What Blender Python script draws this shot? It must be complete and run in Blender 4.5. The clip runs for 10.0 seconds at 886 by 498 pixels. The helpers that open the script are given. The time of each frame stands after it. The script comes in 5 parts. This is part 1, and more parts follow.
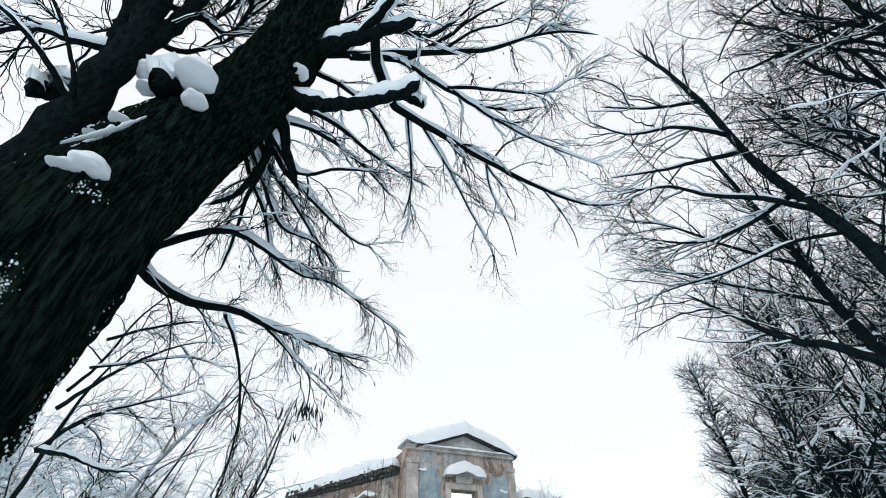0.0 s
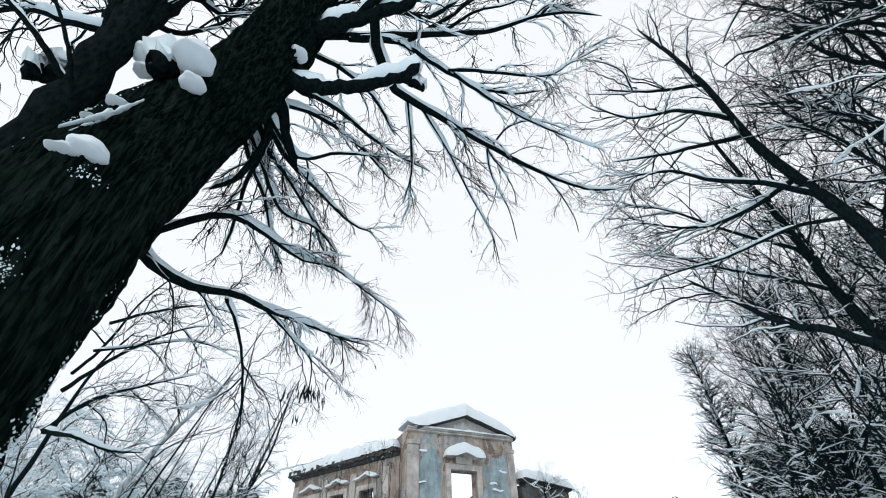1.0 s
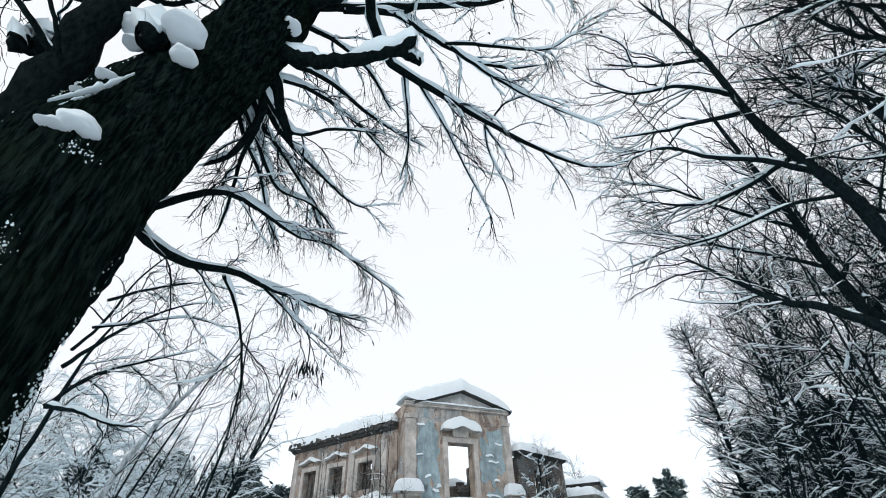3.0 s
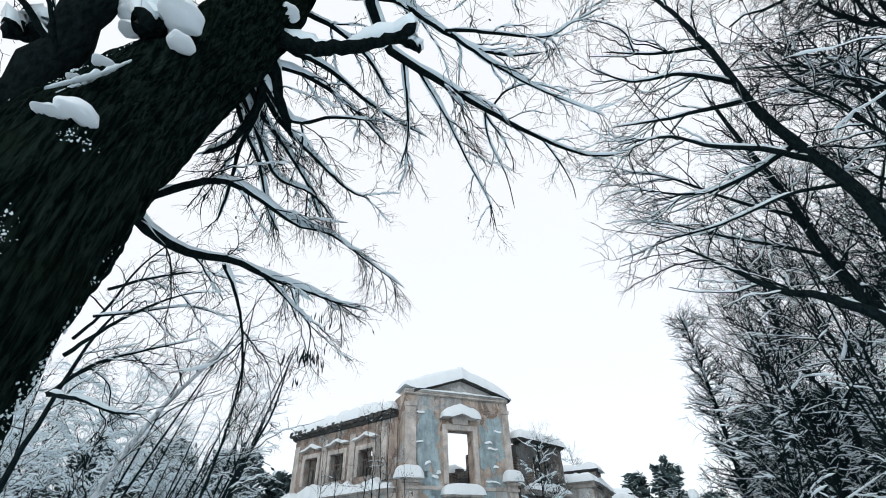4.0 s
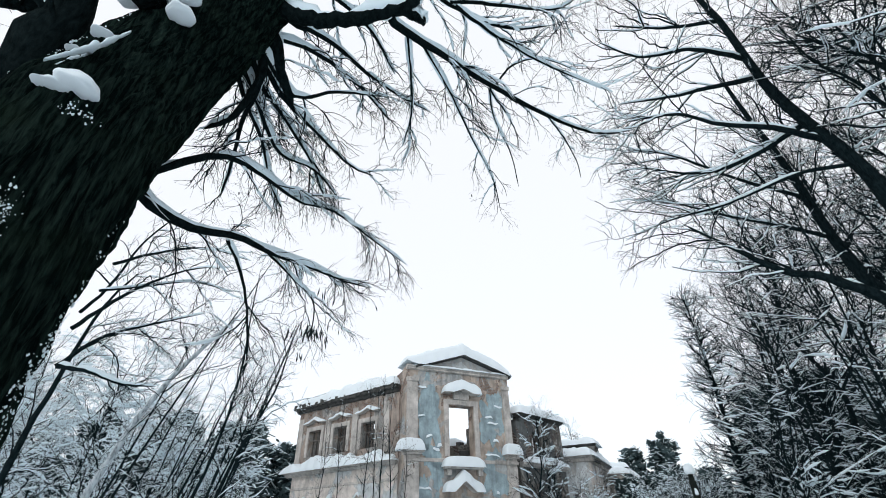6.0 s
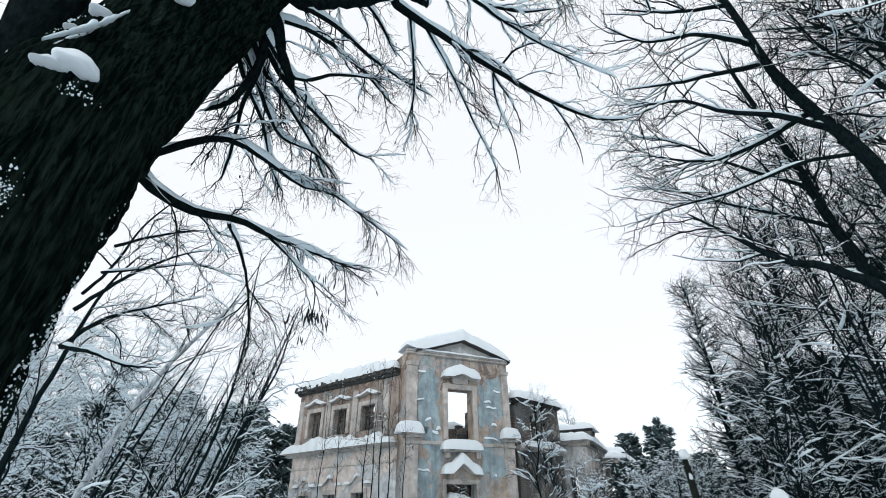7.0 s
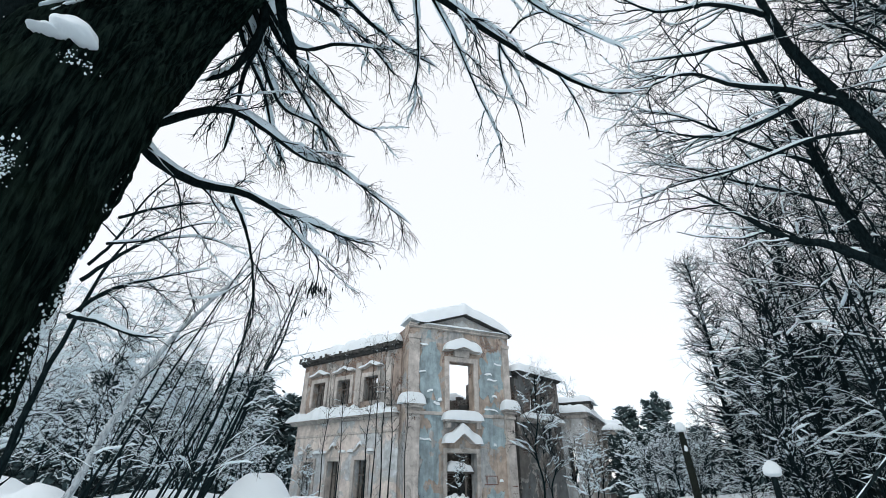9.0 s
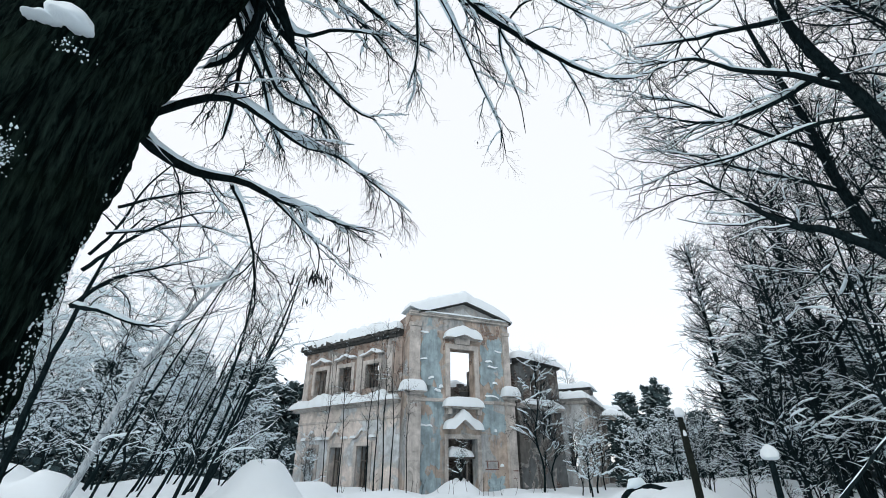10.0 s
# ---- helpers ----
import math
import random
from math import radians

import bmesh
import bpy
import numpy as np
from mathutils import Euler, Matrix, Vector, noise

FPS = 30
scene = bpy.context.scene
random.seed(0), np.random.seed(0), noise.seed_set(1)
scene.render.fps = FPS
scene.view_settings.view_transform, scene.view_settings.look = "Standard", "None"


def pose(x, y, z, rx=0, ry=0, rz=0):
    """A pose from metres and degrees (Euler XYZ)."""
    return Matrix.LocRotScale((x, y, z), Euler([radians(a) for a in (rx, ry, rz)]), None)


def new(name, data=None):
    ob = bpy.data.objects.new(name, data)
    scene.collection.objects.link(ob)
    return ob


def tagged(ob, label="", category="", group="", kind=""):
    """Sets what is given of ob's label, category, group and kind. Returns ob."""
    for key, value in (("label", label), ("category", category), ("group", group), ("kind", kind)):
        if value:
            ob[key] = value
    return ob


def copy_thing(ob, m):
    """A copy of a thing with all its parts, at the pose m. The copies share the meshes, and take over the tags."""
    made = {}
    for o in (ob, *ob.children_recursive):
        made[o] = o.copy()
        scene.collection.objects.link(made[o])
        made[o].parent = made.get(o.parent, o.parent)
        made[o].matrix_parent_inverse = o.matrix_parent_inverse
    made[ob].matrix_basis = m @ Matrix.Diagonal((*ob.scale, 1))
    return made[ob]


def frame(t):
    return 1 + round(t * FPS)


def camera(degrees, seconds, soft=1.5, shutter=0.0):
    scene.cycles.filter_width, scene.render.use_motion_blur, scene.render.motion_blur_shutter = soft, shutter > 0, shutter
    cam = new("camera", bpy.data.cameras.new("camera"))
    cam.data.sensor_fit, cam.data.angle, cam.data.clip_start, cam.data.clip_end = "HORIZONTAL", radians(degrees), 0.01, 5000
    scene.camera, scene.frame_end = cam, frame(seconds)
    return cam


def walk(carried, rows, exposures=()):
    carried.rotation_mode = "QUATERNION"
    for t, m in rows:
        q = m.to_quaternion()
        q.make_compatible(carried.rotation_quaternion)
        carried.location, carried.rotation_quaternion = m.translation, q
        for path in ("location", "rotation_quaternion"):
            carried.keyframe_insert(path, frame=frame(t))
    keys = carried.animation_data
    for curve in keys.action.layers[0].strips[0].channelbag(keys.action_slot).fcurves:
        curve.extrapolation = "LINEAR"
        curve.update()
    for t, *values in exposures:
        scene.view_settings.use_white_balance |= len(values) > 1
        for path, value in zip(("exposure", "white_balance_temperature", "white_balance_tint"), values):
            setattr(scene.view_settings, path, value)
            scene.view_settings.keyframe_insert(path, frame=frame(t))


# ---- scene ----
cam = camera(88.84, 10.0, soft=0.9)
walk(cam, [
    (0, pose(0.0039, 0.0002, 1.1564, 131.335, 1.611, 0.359)),
    (0.5, pose(0.0032, -0.0013, 1.1597, 130.387, 1.561, 0.387)),
    (1, pose(0.0038, -0.0047, 1.1560, 129.364, 1.538, 0.357)),
    (1.5, pose(0.0068, -0.0072, 1.1563, 128.649, 1.613, 0.292)),
    (2, pose(0.0081, -0.0048, 1.1512, 127.847, 1.731, 0.212)),
    (2.5, pose(0.0074, -0.0053, 1.1510, 127.179, 1.734, 0.107)),
    (4, pose(0.0015, -0.0025, 1.1507, 125.159, 1.757, 0.006)),
    (4.5, pose(0.0036, -0.0031, 1.1495, 124.480, 1.757, 0.001)),
    (5, pose(0.0000, 0.0000, 1.1500, 123.745, 1.479, 0.024)),
    (5.5, pose(-0.0038, -0.0008, 1.1499, 123.114, 1.364, 0.063)),
    (7, pose(-0.0054, -0.0035, 1.1483, 120.523, 0.608, -0.229)),
    (7.5, pose(-0.0059, -0.0051, 1.1490, 119.650, 0.379, -0.316)),
    (8, pose(-0.0047, -0.0051, 1.1463, 118.799, 0.196, -0.358)),
    (8.5, pose(-0.0065, -0.0065, 1.1442, 118.124, 0.098, -0.279)),
    (9, pose(-0.0057, -0.0059, 1.1448, 117.316, -0.063, -0.171)),
    (9.5, pose(-0.0091, -0.0059, 1.1431, 116.527, 0.014, -0.075)),
    (10, pose(-0.0115, -0.0067, 1.1443, 115.804, 0.186, -0.031)),
])

# world: a white overcast sky over a weak, very soft sun
SUN_EL, SUN_AZ = radians(28), radians(205)
world = bpy.data.worlds.new("world")
scene.world = world
world.use_nodes = True
wn, wl = world.node_tree.nodes, world.node_tree.links
wn.clear()
sky = wn.new("ShaderNodeTexSky")
sky.sky_type, sky.sun_disc, sky.sun_elevation, sky.sun_rotation = "NISHITA", False, SUN_EL, SUN_AZ
bg_sky, bg_cloud, add = wn.new("ShaderNodeBackground"), wn.new("ShaderNodeBackground"), wn.new("ShaderNodeAddShader")
bg_sky.inputs["Strength"].default_value = 0.03
bg_cloud.inputs["Color"].default_value = (0.985, 1.005, 1.035, 1)
bg_cloud.inputs["Strength"].default_value = 0.93
w_out = wn.new("ShaderNodeOutputWorld")
wl.new(sky.outputs[0], bg_sky.inputs["Color"])
wl.new(bg_sky.outputs[0], add.inputs[0])
wl.new(bg_cloud.outputs[0], add.inputs[1])
wl.new(add.outputs[0], w_out.inputs["Surface"])
sun = new("sun", bpy.data.lights.new("sun", "SUN"))
sun.data.energy, sun.data.angle, sun.data.color = 0.5, radians(25), (1.0, 0.97, 0.93)
sun.rotation_euler = (radians(90) - SUN_EL, 0, radians(180) - SUN_AZ)


# ---- materials ----
class Nodes:
    """A node material in few words: n(type, inputs) adds a node, sockets are linked or set."""

    def __init__(self, name):
        self.mat = bpy.data.materials.new(name)
        self.mat.use_nodes = True
        self.tree = self.mat.node_tree
        self.bsdf = next(n for n in self.tree.nodes if n.type == "BSDF_PRINCIPLED")

    def put(self, node, key, value):
        sock = node.inputs[key]
        if isinstance(value, bpy.types.NodeSocket):
            self.tree.links.new(value, sock)
        else:
            sock.default_value = value

    def n(self, kind, out=0, op=None, **ins):
        node = self.tree.nodes.new(kind)
        if op:
            node.operation = op
        for k, v in ins.items():
            self.put(node, int(k[1:]) if k[0] == "i" and k[1:].isdigit() else k.replace("_", " "), v)
        return node.outputs[out]

    def coords(self, scale=(1, 1, 1)):
        return self.n("ShaderNodeMapping", Vector=self.n("ShaderNodeTexCoord", 3), Scale=scale)

    def noise(self, vec, scale, detail=5.0, rough=0.55, dist=0.0):
        return self.n("ShaderNodeTexNoise", Vector=vec, Scale=scale, Detail=detail, Roughness=rough, Distortion=dist)

    def ramp(self, fac, *stops):
        node = self.tree.nodes.new("ShaderNodeValToRGB")
        self.tree.links.new(fac, node.inputs[0])
        e = node.color_ramp.elements
        while len(e) < len(stops):
            e.new(0.5)
        for el, (p, c) in zip(e, stops):
            el.position = p
            el.color = (c, c, c, 1) if isinstance(c, (int, float)) else (*c, 1)
        return node.outputs[0]

    def mix(self, fac, a, b, mode="MIX"):
        node = self.tree.nodes.new("ShaderNodeMix")
        node.data_type, node.blend_type = "RGBA", mode
        for i, v in ((0, fac), (6, a), (7, b)):
            if isinstance(v, bpy.types.NodeSocket):
                self.tree.links.new(v, node.inputs[i])
            else:
                node.inputs[i].default_value = (*v, 1) if isinstance(v, tuple) else v
        return node.outputs[2]

    def done(self, color, rough=0.9, bump=None, strength=0.4, dist=0.01, spec=0.3):
        self.put(self.bsdf, "Base Color", color if isinstance(color, bpy.types.NodeSocket) else (*color, 1))
        self.put(self.bsdf, "Roughness", rough)
        self.put(self.bsdf, "Specular IOR Level", spec)
        if bump is not None:
            self.put(self.bsdf, "Normal", self.n("ShaderNodeBump", Height=bump, Strength=strength, Distance=dist))
        return self.mat


def mat_bark(name, dark, light, moss=0.0, spec=0.02, stretch=0.35, scale=28.0, sharp=(0.35, 0.75)):
    m = Nodes(name)
    c = m.coords((1, 1, stretch))
    fine, big = m.noise(c, scale, 6, 0.65, 0.3), m.noise(m.coords(), 2.2, 4)
    col = m.mix(m.ramp(fine, (sharp[0], 0.0), (sharp[1], 1.0)), dark, light)
    if moss:
        col = m.mix(m.ramp(big, (0.5, 0.0), (0.75, moss)), col, (0.007, 0.014, 0.008))
    return m.done(col, 0.95, fine, 0.8, 0.03, spec)


def mat_snow(name, color, spec=0.25):
    m = Nodes(name)
    c = m.coords()
    big, fine = m.noise(c, 1.7, 4), m.noise(c, 60, 4, 0.7)
    col = m.mix(m.ramp(big, (0.3, 0.0), (0.7, 1.0)), tuple(x * 0.96 for x in color), color)
    m.put(m.bsdf, "Subsurface Weight", 0.0)
    return m.done(col, 0.75, m.n("ShaderNodeMath", op="ADD", i0=big, i1=fine), 0.22, 0.03, spec)


def mat_plaster(name, coat, under, brick, coat_at, brick_at, grime=0.5, rise=0.0):
    """Old painted render: a coat that has flaked off in sheets over an earlier layer, pale lime showing at the torn edges, and bare brick where all is gone."""
    m = Nodes(name)
    c = m.coords()
    n1 = m.noise(c, 0.62, 8, 0.62, 0.7)
    n2 = m.noise(m.coords((1, 1, 0.8)), 0.9, 8, 0.64, 0.8)
    fine = m.noise(c, 9, 6, 0.7)
    mid = m.noise(c, 2.4, 6, 0.65, 0.3)
    streak = m.noise(m.coords((1, 1, 0.22)), 2.6, 7, 0.68, 0.5)
    z = m.n("ShaderNodeSeparateXYZ", 2, Vector=m.n("ShaderNodeTexCoord", 3))
    high = m.n("ShaderNodeMapRange", Value=z, i1=0.0, i2=10.0, i3=-rise, i4=rise)
    s2 = m.n("ShaderNodeMath", op="ADD", i0=n2, i1=high)
    bk = m.n("ShaderNodeTexBrick", Vector=m.n("ShaderNodeMapping", Vector=m.n("ShaderNodeTexCoord", 3), Rotation=(radians(90), 0, 0)),
             Color1=(*brick, 1), Color2=(*[b * 0.6 for b in brick], 1), Mortar=(0.30, 0.29, 0.28, 1), Scale=1.0)
    bt = bk.node
    for k, v in (("Brick Width", 0.26), ("Row Height", 0.085), ("Mortar Size", 0.012)):
        bt.inputs[k].default_value = v
    lum = m.mix(m.ramp(mid, (0.35, 0.0), (0.65, 1.0)), tuple(u * 0.6 for u in under), under)
    ctone = m.mix(m.ramp(mid, (0.32, 0.0), (0.68, 1.0)), tuple(u * 0.62 for u in coat), coat)
    flaked = m.ramp(n1, (coat_at, 0.0), (coat_at + 0.01, 1.0))
    lime = m.ramp(n1, (coat_at + 0.01, 0.0), (coat_at + 0.014, 0.8), (coat_at + 0.035, 0.75), (coat_at + 0.05, 0.0))
    bare = m.ramp(s2, (brick_at, 0.0), (brick_at + 0.012, 1.0))
    col = m.mix(flaked, ctone, lum)
    col = m.mix(lime, col, (0.46, 0.45, 0.43))
    col = m.mix(bare, col, bk)
    dirt = m.mix(m.ramp(streak, (0.44, 0.0), (0.70, grime)), col, (0.06, 0.068, 0.07))
    dirt = m.mix(m.ramp(m.noise(c, 0.45, 6, 0.6), (0.48, 0.0), (0.72, grime * 0.9)), dirt, (0.085, 0.085, 0.082))
    dirt = m.mix(m.ramp(fine, (0.62, 0.0), (0.72, 0.6)), dirt, (0.07, 0.07, 0.07))
    hgt = m.mix(flaked, (1.0, 1.0, 1.0), (0.55, 0.55, 0.55))
    hgt = m.mix(bare, hgt, (0.1, 0.1, 0.1))
    hgt = m.mix(0.3, hgt, fine)
    return m.done(dirt, 0.95, hgt, 0.9, 0.04, 0.12)


def mat_plain(name, a, b, scale=6.0, rough=0.9, strength=0.3):
    m = Nodes(name)
    f = m.noise(m.coords(), scale, 6, 0.6)
    return m.done(m.mix(m.ramp(f, (0.3, 0.0), (0.7, 1.0)), a, b), rough, f, strength, 0.02, 0.2)


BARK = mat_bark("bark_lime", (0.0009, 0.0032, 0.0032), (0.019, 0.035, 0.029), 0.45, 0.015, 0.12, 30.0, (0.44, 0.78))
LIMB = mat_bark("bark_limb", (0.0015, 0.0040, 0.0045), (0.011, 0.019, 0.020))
# grove and twig bark are lifted towards teal: haze mixed into the colour
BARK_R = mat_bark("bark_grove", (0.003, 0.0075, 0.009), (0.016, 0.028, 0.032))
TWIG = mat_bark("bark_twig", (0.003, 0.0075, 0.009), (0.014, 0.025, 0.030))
BARK_B = mat_bark("bark_birch", (0.07, 0.085, 0.095), (0.46, 0.53, 0.57), scale=16.0, sharp=(0.3, 0.55))
NEEDLE = mat_plain("needles", (0.026, 0.050, 0.056), (0.080, 0.118, 0.125), 12)
SNOW = mat_snow("snow", (0.73, 0.81, 0.855))
# same snow made bluer: the tint of shaded snow is in the colour
SNOW_T = mat_snow("snow_on_twigs", (0.73, 0.85, 0.91))
PLASTER_COAT = mat_plaster("plaster_blue_coat", (0.42, 0.55, 0.60), (0.55, 0.59, 0.60), (0.33, 0.23, 0.18), 0.57, 0.72, 0.5, 0.02)
PLASTER_OCHRE = mat_plaster("plaster_ochre", (0.58, 0.495, 0.425), (0.47, 0.50, 0.51), (0.33, 0.23, 0.18), 0.52, 0.64, 0.55, 0.12)
PLASTER_WARM = mat_plaster("plaster_warm", (0.46, 0.385, 0.335), (0.40, 0.40, 0.39), (0.28, 0.185, 0.14), 0.5, 0.59, 0.5, 0.14)
PLASTER_PALE = mat_plaster("plaster_pale", (0.80, 0.74, 0.69), (0.64, 0.69, 0.715), (0.36, 0.24, 0.19), 0.5, 0.66, 0.28, 0.05)
PLASTER_GREY = mat_plaster("plaster_grey", (0.68, 0.73, 0.75), (0.50, 0.53, 0.54), (0.30, 0.27, 0.25), 0.5, 0.70, 0.36, 0.05)
# dark plaster: the right wing's shade is put into this colour
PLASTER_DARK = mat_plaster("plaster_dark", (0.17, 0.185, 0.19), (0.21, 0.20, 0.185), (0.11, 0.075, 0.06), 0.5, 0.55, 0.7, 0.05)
TRIM = mat_plaster("trim_render", (0.66, 0.63, 0.595), (0.50, 0.48, 0.45), (0.22, 0.15, 0.11), 0.55, 0.68, 0.4, 0.0)
SLATE = mat_plain("rotten_cornice", (0.03, 0.034, 0.036), (0.10, 0.10, 0.095), 5)
WOOD = mat_plain("grey_wood", (0.07, 0.065, 0.06), (0.16, 0.15, 0.14), 14)
POSTM = mat_plain("post_tarred", (0.004, 0.007, 0.006), (0.013, 0.018, 0.014), 16)
RUST = mat_plain("faded_red_paint", (0.11, 0.055, 0.05), (0.20, 0.12, 0.10), 18)


# ---- mesh helpers ----
def mesh_of(name, verts, quads, smooth=True):
    me = bpy.data.meshes.new(name)
    verts = np.asarray(verts, np.float32)
    quads = np.asarray(quads, np.int32)
    k = quads.shape[1]
    me.vertices.add(len(verts))
    me.vertices.foreach_set("co", verts.ravel())
    me.loops.add(quads.size)
    me.loops.foreach_set("vertex_index", quads.ravel())
    me.polygons.add(len(quads))
    me.polygons.foreach_set("loop_start", np.arange(0, quads.size, k, dtype=np.int32))
    me.update(calc_edges=True)
    if smooth:
        me.polygons.foreach_set("use_smooth", np.ones(len(quads), bool))
    return me


def attach(ob, parent):
    ob.parent = parent
    if parent.parent is None:
        ob.matrix_parent_inverse = Matrix.Translation(-parent.location)
    return ob


def part(name, me, material, parent, label="", kind=""):
    """One mesh (a bmesh or a finished mesh, in world metres) as a part of a thing."""
    if isinstance(me, bmesh.types.BMesh):
        bm, me = me, bpy.data.meshes.new(name)
        bmesh.ops.recalc_face_normals(bm, faces=bm.faces)
        bm.to_mesh(me)
        bm.free()
    me.materials.append(material)
    ob = new(name, me)
    if parent:
        attach(ob, parent)
    return tagged(ob, label, kind=kind)


def thing(name, at, label, category, group="", kind=""):
    ob = new(name)
    ob.location = at
    ob.empty_display_size = 0.2
    return tagged(ob, label, category, group, kind)


def single(name, me, material, label, category, group="", kind=""):
    ob = part(name, me, material, None)
    return tagged(ob, label, category, group, kind)


# ---- ground ----
MOUNDS = [(-5.6, 9.4, 2.4, 0.2), (-3.40, 9.5, 0.56, 0.66), (-7.2, 9.4, 0.42, 0.42), (-8.6, 9.0, 1.2, 0.22), (-6.2, 13.8, 2.2, 0.32), (-8.8, 15.4, 2.8, 0.5), (-3.3, 12.4, 0.7, 0.4), (-1.6, 19.5, 1.5, 0.16), (-3.4, 20.5, 1.8, 0.22), (1.2, 19.0, 1.6, 0.14), (4.4, 21.0, 1.6, 0.16), (0.7, 24.3, 0.9, 0.6), (5.2, 12.3, 0.9, 0.35), (4.5, 9.4, 0.55, 0.3),
          (-2.2, 23.2, 0.9, 0.25), (-4.6, 24.6, 1.4, 0.3), (3.6, 25.2, 0.8, 0.25), (-9.5, 10.5, 1.6, 0.8), (7.2, 11.2, 1.2, 0.5)]


def ground_z(x, y):
    r = math.hypot(x, y)
    base = 0.5 * max(0.0, min(1.0, (20.0 - r) / 9.0))
    z = base + 0.16 * noise.noise((x * 0.23, y * 0.23, 3.1)) + (0.07 * noise.noise((x * 0.9, y * 0.9, 7.7)) + 0.04 * noise.noise((x * 2.6, y * 2.6, 1.3)) if r < 60 else 0)
    for mx, my, mr, mh in MOUNDS:
        d2 = ((x - mx) ** 2 + (y - my) ** 2) / (mr * mr)
        if d2 < 9:
            z += mh * math.exp(-(0.8 * d2) ** 1.7 * (1.0 + 0.25 * noise.noise((x * 0.8, y * 0.8, 1.7))))
    return z


def build_ground():
    n = 440
    s = np.linspace(-1, 1, n)
    line = np.sinh(s * 6.8) / math.sinh(6.8) * 1500
    ys = line + 10.0
    verts = [(x, y, ground_z(x, y)) for y in ys for x in line]
    idx = np.arange(n * n).reshape(n, n)
    quads = np.stack([idx[:-1, :-1], idx[:-1, 1:], idx[1:, 1:], idx[1:, :-1]], -1).reshape(-1, 4)
    single("ground", mesh_of("ground", verts, quads), SNOW, "deep drifted fresh snow over uneven park ground", "ground", kind="structure")


build_ground()


# ---- the ruined manor ----
def axes(x, y, degrees_, z=0.0):
    """Local frame of a wall: u along it, v into it, z up."""
    return Matrix.Translation((x, y, z)) @ Matrix.Rotation(radians(degrees_), 4, "Z")


def block(bm, m, u0, u1, v0, v1, z0, z1, jitter=0.0):
    vs = [bm.verts.new(m @ Vector((u + random.uniform(-jitter, jitter), v, z + random.uniform(-jitter, jitter))))
          for z in (z0, z1) for v in (v0, v1) for u in (u0, u1)]
    for f in ((0, 1, 3, 2), (4, 6, 7, 5), (0, 4, 5, 1), (2, 3, 7, 6), (0, 2, 6, 4), (1, 5, 7, 3)):
        bm.faces.new([vs[i] for i in f])


def wall_mesh(m, length, z0, z1, thick, holes, ragged=0.0, step=0.3, rough=0.012):
    """A masonry wall with openings right through it and, where it has crumbled, an uneven top."""
    us = {0.0, length}
    zs = {z0, z1}
    for a, b, c, d in holes:
        us |= {a, b}
        zs |= {max(c, z0), d}
    us, zs = sorted(us), sorted(zs)

    def fill(vals, st):
        out = []
        for a, b in zip(vals, vals[1:]):
            k = max(1, round((b - a) / st))
            out += [a + (b - a) * i / k for i in range(k)]
        return out + [vals[-1]]

    us, zs = fill(us, step), fill(zs, step)
    nu, nz = len(us) - 1, len(zs) - 1
    solid = [[True] * nz for _ in range(nu)]
    for i in range(nu):
        drop = 0
        if ragged:
            drop = int(max(0, ragged * (0.5 + noise.noise((us[i] * 0.9, z1, length))) / step * 1.6 + random.random() * 0.7))
        for j in range(nz):
            cu, cz = (us[i] + us[i + 1]) / 2, (zs[j] + zs[j + 1]) / 2
            if any(a < cu < b and c < cz < d for a, b, c, d in holes) or j >= nz - drop:
                solid[i][j] = False
    bm = bmesh.new()
    made = {}

    def vert(i, j, k):
        if (i, j, k) not in made:
            w = Vector((us[i] * 3.1, zs[j] * 3.1, k * 9 + length))
            made[i, j, k] = bm.verts.new(m @ Vector((us[i] + rough * noise.noise(w) * 2, k * thick + rough * noise.noise(w + Vector((5, 5, 5))) * 2,
                                                     zs[j] + rough * 2 * noise.noise(w - Vector((3, 7, 1))))))
        return made[i, j, k]

    def at(i, j):
        return 0 <= i < nu and 0 <= j < nz and solid[i][j]

    for i in range(nu):
        for j in range(nz):
            if not solid[i][j]:
                continue
            for k in (0, 1):
                bm.faces.new([vert(i, j, k), vert(i + 1, j, k), vert(i + 1, j + 1, k), vert(i, j + 1, k)])
            for di, dj, (a, b) in ((-1, 0, ((0, 0), (0, 1))), (1, 0, ((1, 0), (1, 1))), (0, -1, ((0, 0), (1, 0))), (0, 1, ((0, 1), (1, 1)))):
                if not at(i + di, j + dj):
                    p, q = (i + a[0], j + a[1]), (i + b[0], j + b[1])
                    bm.faces.new([vert(*p, 0), vert(*q, 0), vert(*q, 1), vert(*p, 1)])
    return bm


